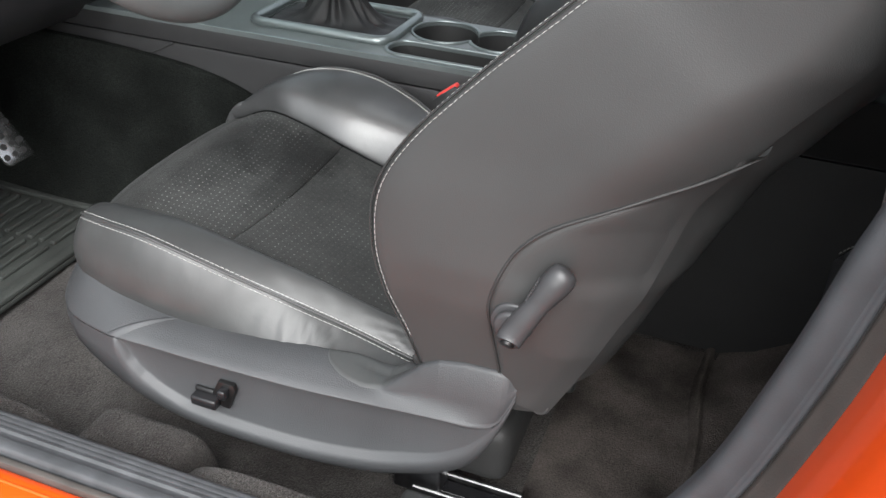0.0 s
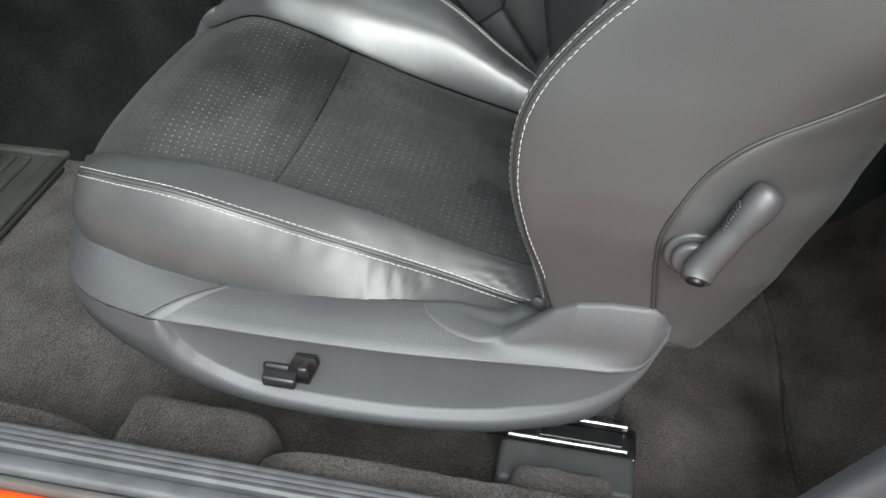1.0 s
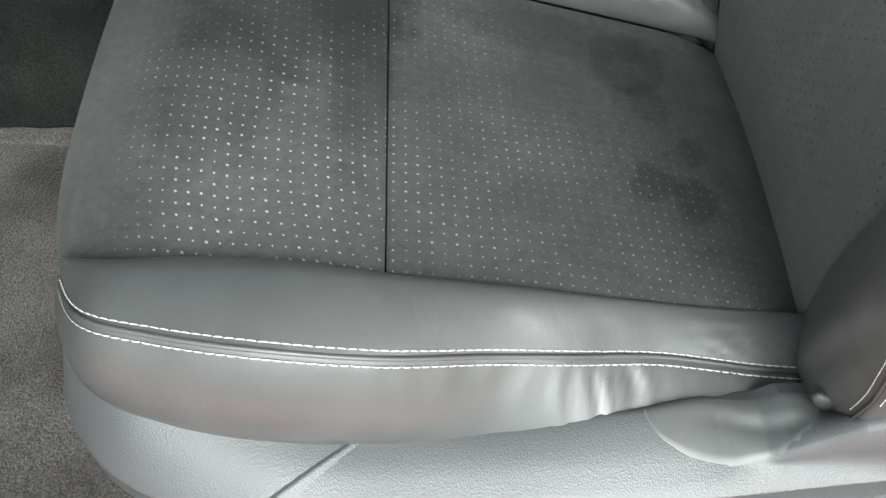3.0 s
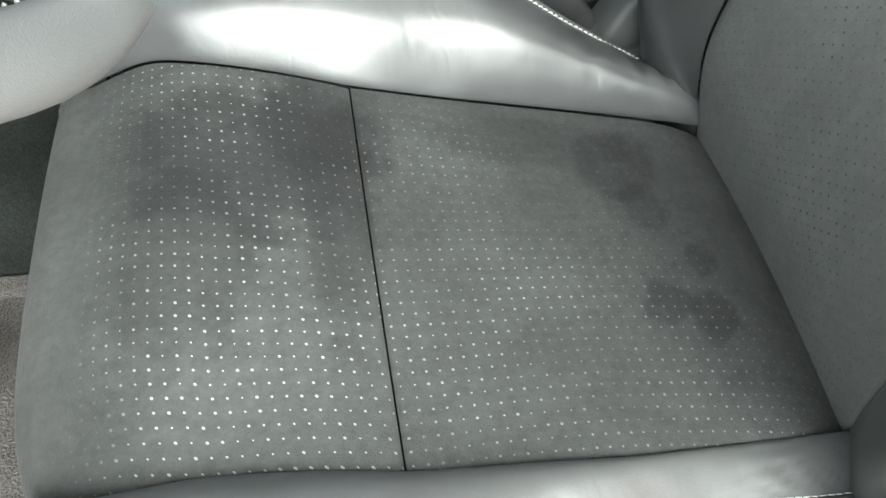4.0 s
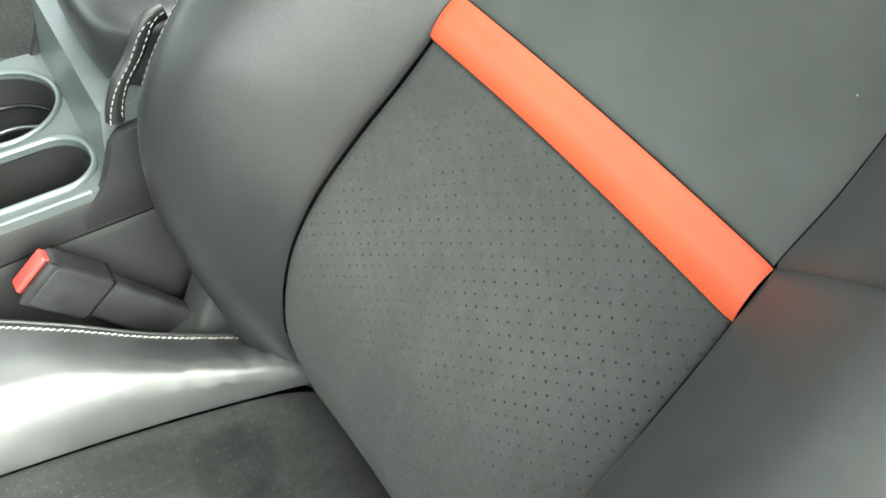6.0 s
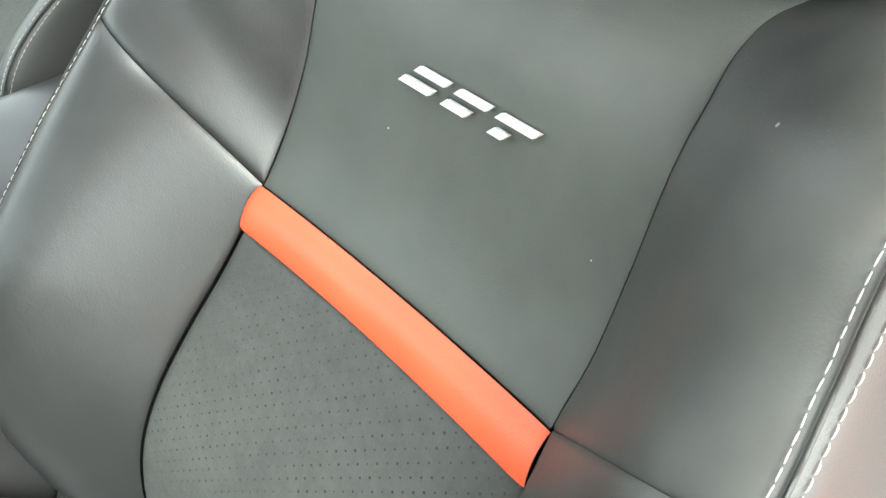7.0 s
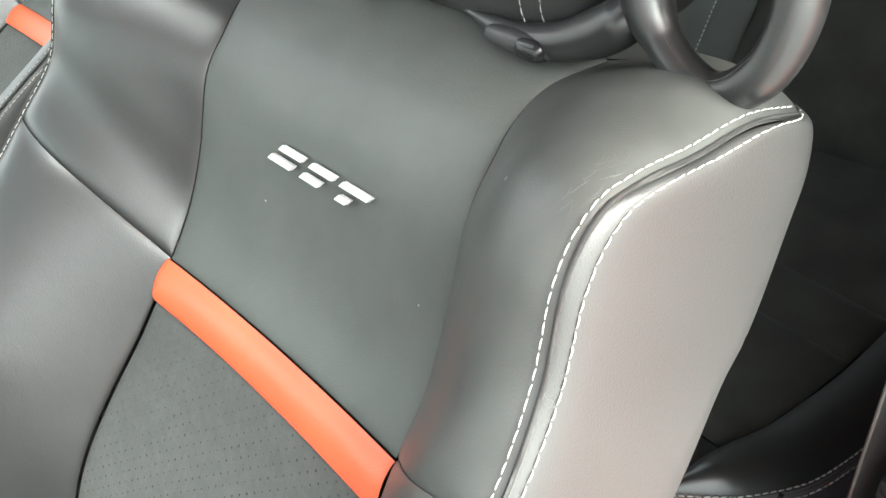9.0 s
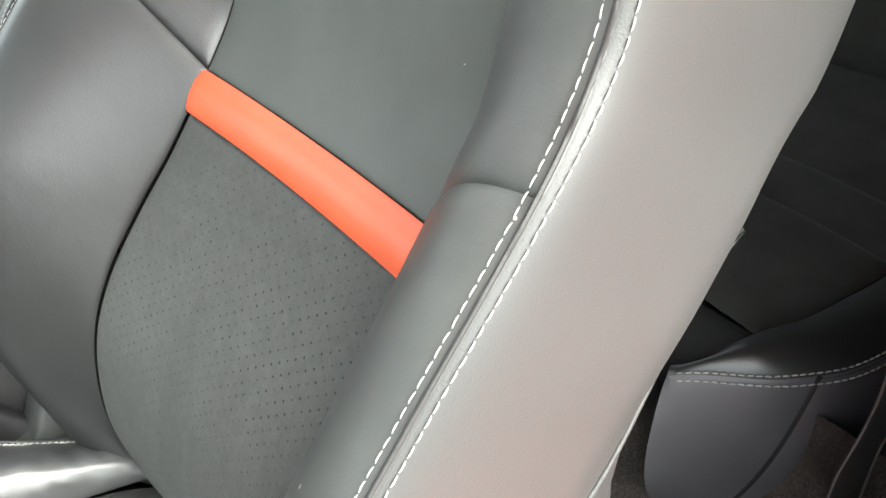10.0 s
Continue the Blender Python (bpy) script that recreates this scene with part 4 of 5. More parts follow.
            w = np.linspace(0, 1, 14)[None, :, None]
            corner = front[:, None] * (1 - w) + flank[:, None] * w
            swell = np.sin(math.pi * w[..., 0]) * np.sin(np.linspace(0, 0.9, 24) * math.pi / 2)[:, None]
            corner[..., 0] -= 0.004 * swell
            corner[..., 1] -= 0.005 * swell
            panel("cushion_corner", corner, CREASED, seat, (-1, -1, 0), 0, 1)
        panel("cushion_side", P, CREASED, seat, (0, s, 0), 0.0012, 0.003, (0, 0, 1, 0))
        c = cushion_bolster(np.linspace(0, 9, 400), np.array([0.925, 0.95, 0.975]), s)
        nm = normals(c)[:, 1]
        nm = nm if (nm[:, 2].sum() > 0) else -nm
        part("stitching", stitches(fit_in(c)[:, 1], nm, 0.0060 if s < 0 else 0.0052, 0.0054, 0.00042 if s < 0 else 0.0008, slant=0 if s < 0 else 0.18), THREAD, seat, "pale contrast stitching")
        part("welt", tube(fit_in(e[2:] * np.array([1, 1.002, 1]) + np.array([0, 0, 0.0004])), 0.0016, 8, up=(0, 1, 0)), CREASED, seat, "raised leather welt between the stitch rows")
        fall = np.concatenate([np.zeros((len(P), 1)), np.cumsum(np.linalg.norm(np.diff(plain, axis=1), axis=2), 1)], 1)
        line = lengthen(np.array([[np.interp(0.0052, fall[i], plain[i, :, c]) for c in range(3)] for i in range(len(P))]), 400)
        part("stitching", stitches(fit_in(line), np.tile([0, s * 0.8, 0.6], (400, 1)), 0.0060, 0.0054, 0.00042, lift=0.0006), THREAD, seat, "pale contrast stitching")
    # nose below the cushion
    nose = cushion_insert(np.array([-1.0]), np.linspace(-1, 1, 30))[0]
    v = np.linspace(0, 1, 10)[:, None, None]
    low = nose * np.array([1, 1.1, 0]) + np.array([0.01, 0, 0.45])
    panel("cushion_nose", nose[None] * (1 - v) + low[None] * v, LEATHER, seat, (-1, 0, 0), 0, 1)
    base = block((-0.62, at[1] - 0.19, 0.40), (-0.10, at[1] + 0.20, 0.485), 0.02)
    part("seat_pan", base, RUBBER, seat, "black seat pan underneath")

    # side shields
    K = shield_rows()
    for s in (-1, 1):
        rows = []
        for x, half, inset, zt, zc, zd, zf in K:
            if s > 0:
                zt = min(zt, 0.572)
            drop = np.interp(x, [-0.56, -0.540, -0.526, -0.512, -0.490, -0.462, -0.42], [0.0, 0.004, 0.55, 0.75, 0.88, 0.97, 1.0])
            zd = zc - 0.004 - (zc - 0.004 - zd) * drop
            d = 0.0090 * min(1, max(0, (x + 0.545) / 0.016)) * min(1, max(0, (-0.106 - x) / 0.10))
            # a hump stands on the sloping ledge and takes it over towards the rear
            ledge = float(np.interp(x, [-0.256, -0.19, -0.102], [0.020, 0.013, 0.001]))
            hump = 0.0 if s > 0 else float(np.interp(x, *HUMP)) - 0.549
            plain = [(half - inset - 0.012, zt - 0.012), (half - inset - 0.004, zt - 0.001), (half - inset, zt)]
            plain += [(half - inset * f, zt * f + zc * (1 - f) + 0.004 * math.sin(math.pi * f)) for f in (0.85, 0.72, 0.6, 0.5, 0.4, 0.2)]
            zh, f = 0.549 + max(hump, 0), half - ledge
            zi = min(0.568, zh)
            wall = min(1, max(hump, 0) / 0.03)
            raised = [(f - 0.052, zi - 0.010), (f - 0.040, zi - 0.003), (f - 0.026 - 0.004 * (1 - wall), zi + 0.15 * (zh - zi)), (f - 0.019, zh - 0.0035 - 0.25 * (zh - zi)), (f - 0.012, zh - 0.0004),
                      (f - 0.0050, zh), (f - 0.0012, zh - 0.0035 * wall), (f, zc + 0.0045 + 0.3 * (zh - zc)), (f + 0.001, zc + 0.0035)]
            w = 0.0 if s > 0 else min(1.0, max(0.0, (x + 0.285) / 0.075))
            w = w * w * (3 - 2 * w)
            top_in, slope = [(p[0] * (1 - w) + q[0] * w, p[1] * (1 - w) + q[1] * w) for p, q in zip(plain, raised)], []
            sec = top_in + slope + [(half - 0.0012, zc + 0.0012), (half, zc - 0.0005), (half - d * 0.85, zc - 0.0026), (half - d, zc - min(0.006, (zc - zd) * 0.3)), (half - d, (zc + zd) / 2),
                   (half - d, zd + min(0.006, (zc - zd) * 0.3)), (half - d * 0.85, zd + 0.0018), (half, zd), (half + 0.001, zd * 0.6 + zf * 0.4), (half - 0.002, zf), (half - 0.012, zf - 0.004),
                   (half - 0.03, zf)]
            rows.append([(x, s * h, z) for h, z in sec])
        P = np.array(rows)
        sh = part("side_shield", sheet(fit_in(P), (0, s, 0)), TRIM, seat, "grained dark grey plastic side shield")
        if s < 0:
            # a smooth recess in the ledge beside the hip
            xs = np.linspace(-0.306, -0.196, 40)
            rim = spline_at(xs, [(-0.306, .218), (-0.298, .233), (-0.279, .245), (-0.255, .249), (-0.226, .245), (-0.208, .232), (-0.196, .216)])
            rows = []
            for x, b in zip(xs, rim):
                i = int(np.argmin(np.abs(P[:, 0, 0] - x)))
                row = []
                for f in np.linspace(0, 1, 14):
                    h = 0.205 + (b - 0.205) * f
                    z = float(np.interp(h, -P[i, :11, 1], P[i, :11, 2]))
                    row.append((x, -h, z + 0.0009 - 0.0012 * max(0, f - 0.93) / 0.07))
                rows.append(row)
            part("recess", sheet(fit_in(np.array(rows)), (0, 0, 1)), SMOOTH_TRIM, sh, "smooth grey recess in the shield")
        if s > 0 or not driver:
            continue
        # diagonal ridge at the front and the seat switch
        bm = bmesh.new()
        strip = []
        for f in np.linspace(0.0, 0.86, 10):
            row = []
            for x, lift in ((-0.553 + 0.063 * f / 0.86, 0.0), (-0.5505 + 0.063 * f / 0.86, 0.0016 * (1 - 0.6 * f)), (-0.5475 + 0.0615 * f / 0.86, 0.0026 * (1 - 0.6 * f)), (-0.543 + 0.059 * f / 0.86, 0.0016 * (1 - 0.6 * f)), (-0.535 + 0.053 * f / 0.86, 0.0004)):
                half, inset, zt, zc = (float(np.interp(x, K[:, 0], K[:, c])) for c in (1, 2, 3, 4))
                row.append(bm.verts.new((x, at[1] - half + inset * f - 0.4 * lift, zt * f + zc * (1 - f) + 0.004 * math.sin(math.pi * f) + lift)))
            strip.append(row)
        for p, q in zip(strip, strip[1:]):
            for i in range(4):
                bm.faces.new((p[i], p[i + 1], q[i + 1], q[i]))
        bmesh.ops.recalc_face_normals(bm, faces=bm.faces)
        part("ridge", smooth(bm, 70), TRIM, sh)
        y = at[1] - 0.2735
        tab = [(-0.4225, 0.507), (-0.413, 0.5265), (-0.394, 0.5265), (-0.3915, 0.518), (-0.402, 0.490), (-0.412, 0.490)]
        part("switch_base", joined([block((-0.4465, y - 0.0025, 0.4885), (-0.406, y + 0.004, 0.5090), 0.004), prism(tab, 1, y - 0.003, y + 0.004, bevel=0.002)]), BLACK_PLASTIC, sh, "black switch recess")
        part("switch_bar", block((-0.4440, y - 0.015, 0.4925), (-0.4115, y, 0.5055), 0.003), GLOSS, sh, "black plastic slide switch")
        part("switch_knob", block((-0.4095, y - 0.013, 0.5095), (-0.3995, y, 0.5220), 0.0025), GLOSS, sh, "black plastic tilt switch")

    if driver:
        part("side_flap", sheet(fit_in(rounded_pad(-0.180, -0.217, 0.570, 0.032, 0.006, 0.008, 2.6, 20, tilt=0.55)), (0, 0, 1)), RUBBER, seat, "black flap between cushion and backrest")
        hub = Vector((-0.094, at[1] - 0.266, 0.699))
        def disc(r):
            return [(hub.x + r * math.cos(a), hub.z + r * math.sin(a)) for a in np.linspace(0, 2 * math.pi, 40, endpoint=False)]

        lever = part("recline_lever", prism(disc(0.0205), 1, hub.y - 0.0045, hub.y + 0.012, bevel=0.003, segments=3), SMOOTH, seat, "dark grey plastic recline lever")
        part("hub", prism(disc(0.0155), 1, hub.y - 0.0125, hub.y - 0.004, bevel=0.004, segments=4), SMOOTH, lever)
        pts = lengthen([(-0.0905, -0.292, .6935), (-0.0890, -0.287, .698), (-0.084, -0.284, .708), (-0.076, -0.282, .723), (-0.063, -0.277, .746), (-0.0505, -0.268, .767)], 34)
        part("grip", tube(fit_in(pts), np.interp(np.linspace(0, 1, 34), [0, .06, .3, .55, .82, .91, .97, 1], [.0112, .0125, .0118, .0106, .0138, .0134, .0112, .0065]), 20, up=(0, 1, 0), flat=0.8), SMOOTH, lever)
        # solid black plug; the shade inside the open end is its colour
        part("socket", tube(fit_in(np.array([(-0.0910, -0.2940, .6921), (-0.0902, -0.2905, .6948)])), 0.0066, 18, up=(0, 1, 0)), BLACK_PLASTIC, lever, "black disc for the shaded hole in the lever's end")
        for i in range(8):
            c = pts[17 + i] + np.array([-0.0086 - 0.0003 * i, 0.0, 0.0058 + 0.0003 * i])
            part("rib", block(Vector((c[0] - 0.0010, c[1] + at[1] - 0.004, c[2] - 0.0009)), Vector((c[0] + 0.0010, c[1] + at[1] + 0.004, c[2] + 0.0009)), 0.0006, 2), SMOOTH, lever)
    return seat


def rounded_pad(cx, cy, cz, hx, hy, hz, power=3.2, n=40, tilt=0.0):
    """A cushion-like rounded block (superellipsoid)."""
    u, v = np.meshgrid(np.linspace(-math.pi / 2, math.pi / 2, n), np.linspace(-math.pi, math.pi, 2 * n), indexing="ij")
    f = lambda t: np.sign(t) * np.abs(t) ** (2 / power)
    x, y, z = hx * f(np.cos(u)) * f(np.cos(v)), hy * f(np.cos(u)) * f(np.sin(v)), hz * f(np.sin(u))
    c, s = math.cos(tilt), math.sin(tilt)
    return np.stack([cx + c * x + s * z, cy + y, cz - s * x + c * z], -1)


def headrest(at_y, parent):
    """Padded head restraint on a plastic base with a belt guide loop at the door side."""
    pad = part("headrest", sheet(rounded_pad(0.183, at_y, 1.177, 0.060, 0.155, 0.120, 5.0, tilt=0.25), (0, 0, 1)), LEATHER, parent, "padded black leather headrest")
    for dy in (-0.0965, -0.1095):
        a = np.linspace(-3.5, -1.72, 120)
        c, sn = math.cos(0.25), math.sin(0.25)
        f = lambda t, p=5.0: np.sign(t) * np.abs(t) ** (2 / p)
        lx, lz = 0.0605 * f(np.cos(a)), 0.1205 * f(np.sin(a))
        w = (1 - (abs(dy) / 0.155) ** 5.0) ** (1 / 5.0)
        line = np.stack([0.183 + w * (c * lx + sn * lz), np.full(120, at_y + dy), 1.177 + w * (-sn * lx + c * lz)], 1)
        nm = np.stack([c * lx + sn * lz, 0 * lx, -sn * lx + c * lz], 1)
        part("stitching", stitches(line, nm), THREAD, pad, "pale contrast stitching")
    base = lengthen([(0.128, 0.0, 1.078), (0.114, -0.050, 1.0770), (0.108, -0.0745, 1.0775), (0.1075, -0.098, 1.0765), (0.108, -0.1215, 1.0800), (0.1085, -0.139, 1.0862),
                     (0.1096, -0.1550, 1.0945), (0.1108, -0.1650, 1.1030), (0.1125, -0.1690, 1.1120)], 60)
    base[:, 1] += at_y
    part("headrest_base", tube(base, np.interp(np.linspace(0, 1, 60), [0, .25, .38, .52, .66, .82, .93, 1], [.0015, .0026, .0040, .0062, .0090, .0120, .0122, .0060]), 18, up=(1, 0, 0.3), flat=1.2), GUIDE_LEATHER, parent, "dark leather-covered headrest base")
    loop = lengthen([(0.135, -0.160, 1.196), (0.1262, -0.1630, 1.160), (0.1187, -0.1637, 1.1317), (0.1148, -0.1690, 1.1180), (0.1108, -0.1772, 1.1035), (0.1077, -0.1897, 1.0926), (0.1056, -0.2029, 1.0849),
                     (0.1048, -0.2159, 1.0820), (0.1061, -0.2282, 1.0866), (0.1090, -0.2378, 1.0971), (0.1131, -0.2427, 1.1116), (0.1172, -0.2434, 1.1266), (0.1225, -0.2400, 1.1450),
                     (0.130, -0.230, 1.168), (0.137, -0.212, 1.190), (0.140, -0.185, 1.203), (0.135, -0.160, 1.196)], 110)[:-1]
    loop[:, 1] += at_y
    thick = 0.0086 + 0.0016 * np.clip((at_y - 0.222 - loop[:, 1]) / 0.012, -0.6, 1) + 0.0042 * np.clip((loop[:, 1] - at_y + 0.186) / 0.016, 0, 1) * np.clip((1.20 - loop[:, 2]) / 0.03, 0, 1)
    ring = part("belt_guide", tube(loop, thick, 24, closed=True, up=(1, 0, 0.2), flat=1.2), GUIDE_LEATHER, parent, "leather-covered belt guide loop")
    mid = loop.mean(0)
    inward = (mid - loop) / np.linalg.norm(mid - loop, axis=1, keepdims=True)
    inner = loop + inward * (0.76 * thick)[:, None] + np.array([-1.0, 0, 0.1]) * (0.80 * thick)[:, None]
    part("parting_line", tube(inner, 0.0007, 6, closed=True), RUBBER, ring, "thin seam round the loop")
    for h, dx in ((0.050, 0.010), (-0.100, 0.002)):
        sleeve = part("post_sleeve", sheet(rounded_pad(0.104 + dx, at_y + h, 1.0745, 0.012, 0.026, 0.0062, 3.0, 16, tilt=0.3), (0, 0, 1)), SMOOTH, parent, "black post sleeve")
        part("release_tab", sheet(rounded_pad(0.097 + dx, at_y + h - 0.012, 1.0755, 0.007, 0.010, 0.0058, 3.0, 12, tilt=0.3), (0, 0, 1)), GLOSS, sleeve, "black release tab")



seat = build_seat((-0.35, CY, 0.33), "black leather and suede bucket seat with orange accent strip")
headrest(CY, seat)


def emblem(parent, at_y):
    """Three slanted embroidered marks on the shoulder panel."""
    c = spline(SEAM, np.array([8.4, 9.2, 10.0]))
    o = Vector((0.0190, at_y - 0.0085, 0.9935))
    up = Vector((c[2][0] - c[0][0], 0, c[2][2] - c[0][2])).normalized()
    right = Vector((0, -1, 0))
    face = right.cross(up)
    def mark(bars):
        bm = bmesh.new()
        for bar in bars:
            lo = [bm.verts.new(o + right * x * 0.93 + up * z * 0.93 + face * 0.003) for x, z in bar]
            hi = [bm.verts.new(o + right * x * 0.93 + up * z * 0.93 + face * 0.0058) for x, z in bar]
            bm.faces.new(hi)
            bm.faces.new(lo[::-1])
            for i in range(len(bar)):
                bm.faces.new((lo[i], lo[(i + 1) % len(bar)], hi[(i + 1) % len(bar)], hi[i]))
        bmesh.ops.recalc_face_normals(bm, faces=bm.faces)
        return bm
    lean = 1.0
    def slab(x0, x1, z0, z1):
        return [(x0 + lean * z0, z0), (x1 + lean * z0, z0), (x1 + lean * z1, z1), (x0 + lean * z1, z1)]
    for x, shapes in ((-0.050, [slab(0, 0.027, 0.0068, 0.0112), slab(-0.002, 0.025, -0.0030, 0.0018)]),
                      (-0.014, [slab(0, 0.026, 0.0068, 0.0112), slab(0.001, 0.021, -0.0030, 0.0018)]),
                      (0.020, [slab(0, 0.029, 0.0068, 0.0112), slab(0.007, 0.018, -0.0030, 0.0018)])):
        part("emblem", mark([[(x + px, pz) for px, pz in sh] for sh in shapes]), EMBROIDERY, parent, "silver embroidered mark")


emblem(seat, CY)
far_seat = build_seat((-0.35, CY + 0.80, 0.33), "black leather passenger seat with orange accent strip", driver=False, recline=0.316)
far_seat.location += Vector((0.05, 0.003, 0.0175))


# ---- centre console ----
def plate(outer, holes, z0, z1, deep, bevel=0.002):
    """A flat plate with openings; the openings' walls reach down by deep and are closed below."""
    bm = bmesh.new()
    loops = [[bm.verts.new((x, y, z1)) for x, y in lp] for lp in [outer] + holes]
    edges = [bm.edges.new((lp[i], lp[(i + 1) % len(lp)])) for lp in loops for i in range(len(lp))]
    bmesh.ops.triangle_fill(bm, use_beauty=True, use_dissolve=False, edges=edges)
    low = [bm.verts.new((v.co.x, v.co.y, z0)) for v in loops[0]]
    for i in range(len(low)):
        j = (i + 1) % len(low)
        bm.faces.new((loops[0][i], low[i], low[j], loops[0][j]))
    for lp in loops[1:]:
        dn = [bm.verts.new((v.co.x, v.co.y, z1 - deep)) for v in lp]
        for i in range(len(dn)):
            j = (i + 1) % len(dn)
            bm.faces.new((lp[i], dn[i], dn[j], lp[j]))
    bmesh.ops.recalc_face_normals(bm, faces=bm.faces)
    return smooth(bm, 30)


def circle(cx, cy, r, n=32):
    return [(cx + r * math.cos(2 * math.pi * i / n), cy + r * math.sin(2 * math.pi * i / n)) for i in range(n)]


console = thing("centre_console", (-0.4, 1.24, 0.33), "dark plastic centre console with grey top panel", "console")
side = [(1.128, 0.32), (1.138, 0.655), (1.141, 0.663), (1.152, 0.663), (1.152, 0.60), (1.352, 0.60), (1.352, 0.663), (1.362, 0.663), (1.37, 0.32)]
part("console_body", prism(side, 0, -1.25, 0.30, bevel=0.0), DARK_SIDE, console, "dark grained plastic body")
curve = lengthen([(-1.25, .650), (-1.027, .648), (-0.899, .641), (-0.801, .630), (-0.721, .609), (-0.62, .56), (-0.54, .48), (-0.50, .33)], 40)
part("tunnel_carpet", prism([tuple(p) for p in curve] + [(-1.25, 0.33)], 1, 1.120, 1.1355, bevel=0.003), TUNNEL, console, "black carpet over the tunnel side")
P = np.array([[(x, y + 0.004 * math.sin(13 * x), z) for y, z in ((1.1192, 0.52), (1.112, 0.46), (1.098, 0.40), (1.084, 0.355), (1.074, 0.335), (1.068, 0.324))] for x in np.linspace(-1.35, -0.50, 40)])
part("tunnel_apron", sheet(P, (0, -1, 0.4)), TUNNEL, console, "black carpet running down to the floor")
part("joint", tube([(-0.852, 1.1385, 0.664), (-0.899, 1.1365, 0.640)], 0.0015, 6, up=(0, 1, 0)), RUBBER, console, "dark panel joint")
upper = [(1.1402, 0.666), (1.1405, 0.690), (1.1440, 0.6975), (1.152, 0.699), (1.152, 0.666)]
part("console_upper", prism(upper, 0, -1.25, 0.30, bevel=0.0), DARK_SIDE, console, "dark plastic upper rim above a groove")
far_rim = [(1.354, 0.666), (1.354, 0.699), (1.359, 0.6975), (1.362, 0.690), (1.363, 0.666)]
part("console_rim", prism(far_rim, 0, -1.25, 0.30, bevel=0.0), DARK_SIDE, console)
TRAY = rounded(-0.480, -0.273, 1.160, 1.222, 0.028)


def two_circles(c1, r1, c2, r2, n=72):
    """The joint outline of two overlapping circles."""
    out = [(x, y) for x, y in circle(*c1, r1, n) if math.hypot(x - c2[0], y - c2[1]) > r2 + 0.001]
    more = [(x, y) for x, y in circle(*c2, r2, n) if math.hypot(x - c1[0], y - c1[1]) > r1 + 0.001]
    mx, my = (c1[0] + c2[0]) / 2, (c1[1] + c2[1]) / 2
    return sorted(out + more, key=lambda p: math.atan2(p[1] - my, p[0] - mx))


CUPS = two_circles((-0.425, 1.294), 0.054, (-0.325, 1.290), 0.051)
BOOT = rounded(-0.722, -0.498, 1.200, 1.340, 0.02)
part("top_panel", plate(rounded(-1.20, -0.258, 1.1425, 1.360, 0.03), [TRAY, CUPS, BOOT], 0.694, 0.7025, 0.006), CONSOLE_GREY, console, "satin grey console panel")
part("edge_trim", tube([(-1.0, 1.1455, 0.7005), (-0.285, 1.1455, 0.7005)], 0.003, 8), SATIN, console, "satin silver edge trim")


def well(outline, depth, z1=0.6975):
    bm = bmesh.new()
    rows = [[bm.verts.new((x, y, z)) for x, y in outline] for z in (z1, z1 - depth)]
    n = len(outline)
    for i in range(n):
        bm.faces.new((rows[0][i], rows[0][(i + 1) % n], rows[1][(i + 1) % n], rows[1][i]))
    bm.faces.new(rows[1])
    bmesh.ops.recalc_face_normals(bm, faces=bm.faces)
    bmesh.ops.reverse_faces(bm, faces=bm.faces)
    return smooth(bm, 40)


part("storage_tray", well(TRAY, 0.055), RUBBER, console, "black tray liner")
part("tray_rim", tube([(x, y, 0.703) for x, y in rounded(-0.483, -0.270, 1.157, 1.225, 0.031, 10)], 0.0032, 10, closed=True), SATIN, console, "satin silver tray rim")
cup = part("cup_holder", well(CUPS, 0.075), RUBBER, console, "black twin cup holder")
part("ring", tube([(x, y, 0.703) for x, y in two_circles((-0.425, 1.294), 0.056, (-0.325, 1.290), 0.053)], 0.0028, 8, closed=True), SATIN, cup, "satin silver ring")
for cx, cy, r in ((-0.425, 1.294, 0.051), (-0.325, 1.290, 0.048)):
    part("ledge", tube([(x, y, 0.668) for x, y in circle(cx, cy, r, 40)], 0.0025, 8, closed=True), GLOSS, cup)
    part("inner_rim", tube([(x, y, 0.645) for x, y in circle(cx, cy, r * 0.92, 40)], 0.002, 8, closed=True), SATIN, cup, "thin satin ring")

shifter = thing("gear_shifter", (-0.61, 1.270, 0.70), "black leather gear lever boot in silver frame", "gear lever")
part("bezel", tube([(x, y, 0.707) for x, y in rounded(-0.732, -0.488, 1.190, 1.349, 0.022, 5)], 0.0085, 10, closed=True), SATIN, shifter, "polished silver frame")
A, V = np.meshgrid(np.linspace(0, 2 * math.pi, 81), np.linspace(0, 1, 30), indexing="ij")
w = 1 - 0.86 * V ** 0.5
fold = 1 + 0.10 * np.sin(9 * A + 6 * V) * np.sin(math.pi * V) + 0.06 * np.sin(16 * A) * np.sin(math.pi * V)
sq = 1 / np.maximum(np.abs(np.cos(A)), np.abs(np.sin(A))) ** (0.8 * (1 - V))
P = np.stack([-0.61 + 0.108 * w * fold * sq * np.cos(A), 1.270 + 0.066 * w * fold * sq * np.sin(A), 0.703 + 0.11 * V ** 1.6 + 0.006 * np.sin(12 * A) * np.sin(math.pi * V)], -1)
part("boot", sheet(P, (0, 0, 1)), BOOT_LEATHER, shifter, "creased black leather boot")
part("stick", tube([(-0.61, 1.270, 0.79), (-0.612, 1.270, 0.86)], 0.009, 14), CHROME, shifter)
part("knob", sheet(rounded_pad(-0.613, 1.270, 0.885, 0.026, 0.026, 0.028, 2.4, 20), (0, 0, 1)), LEATHER, shifter, "black leather shift knob")

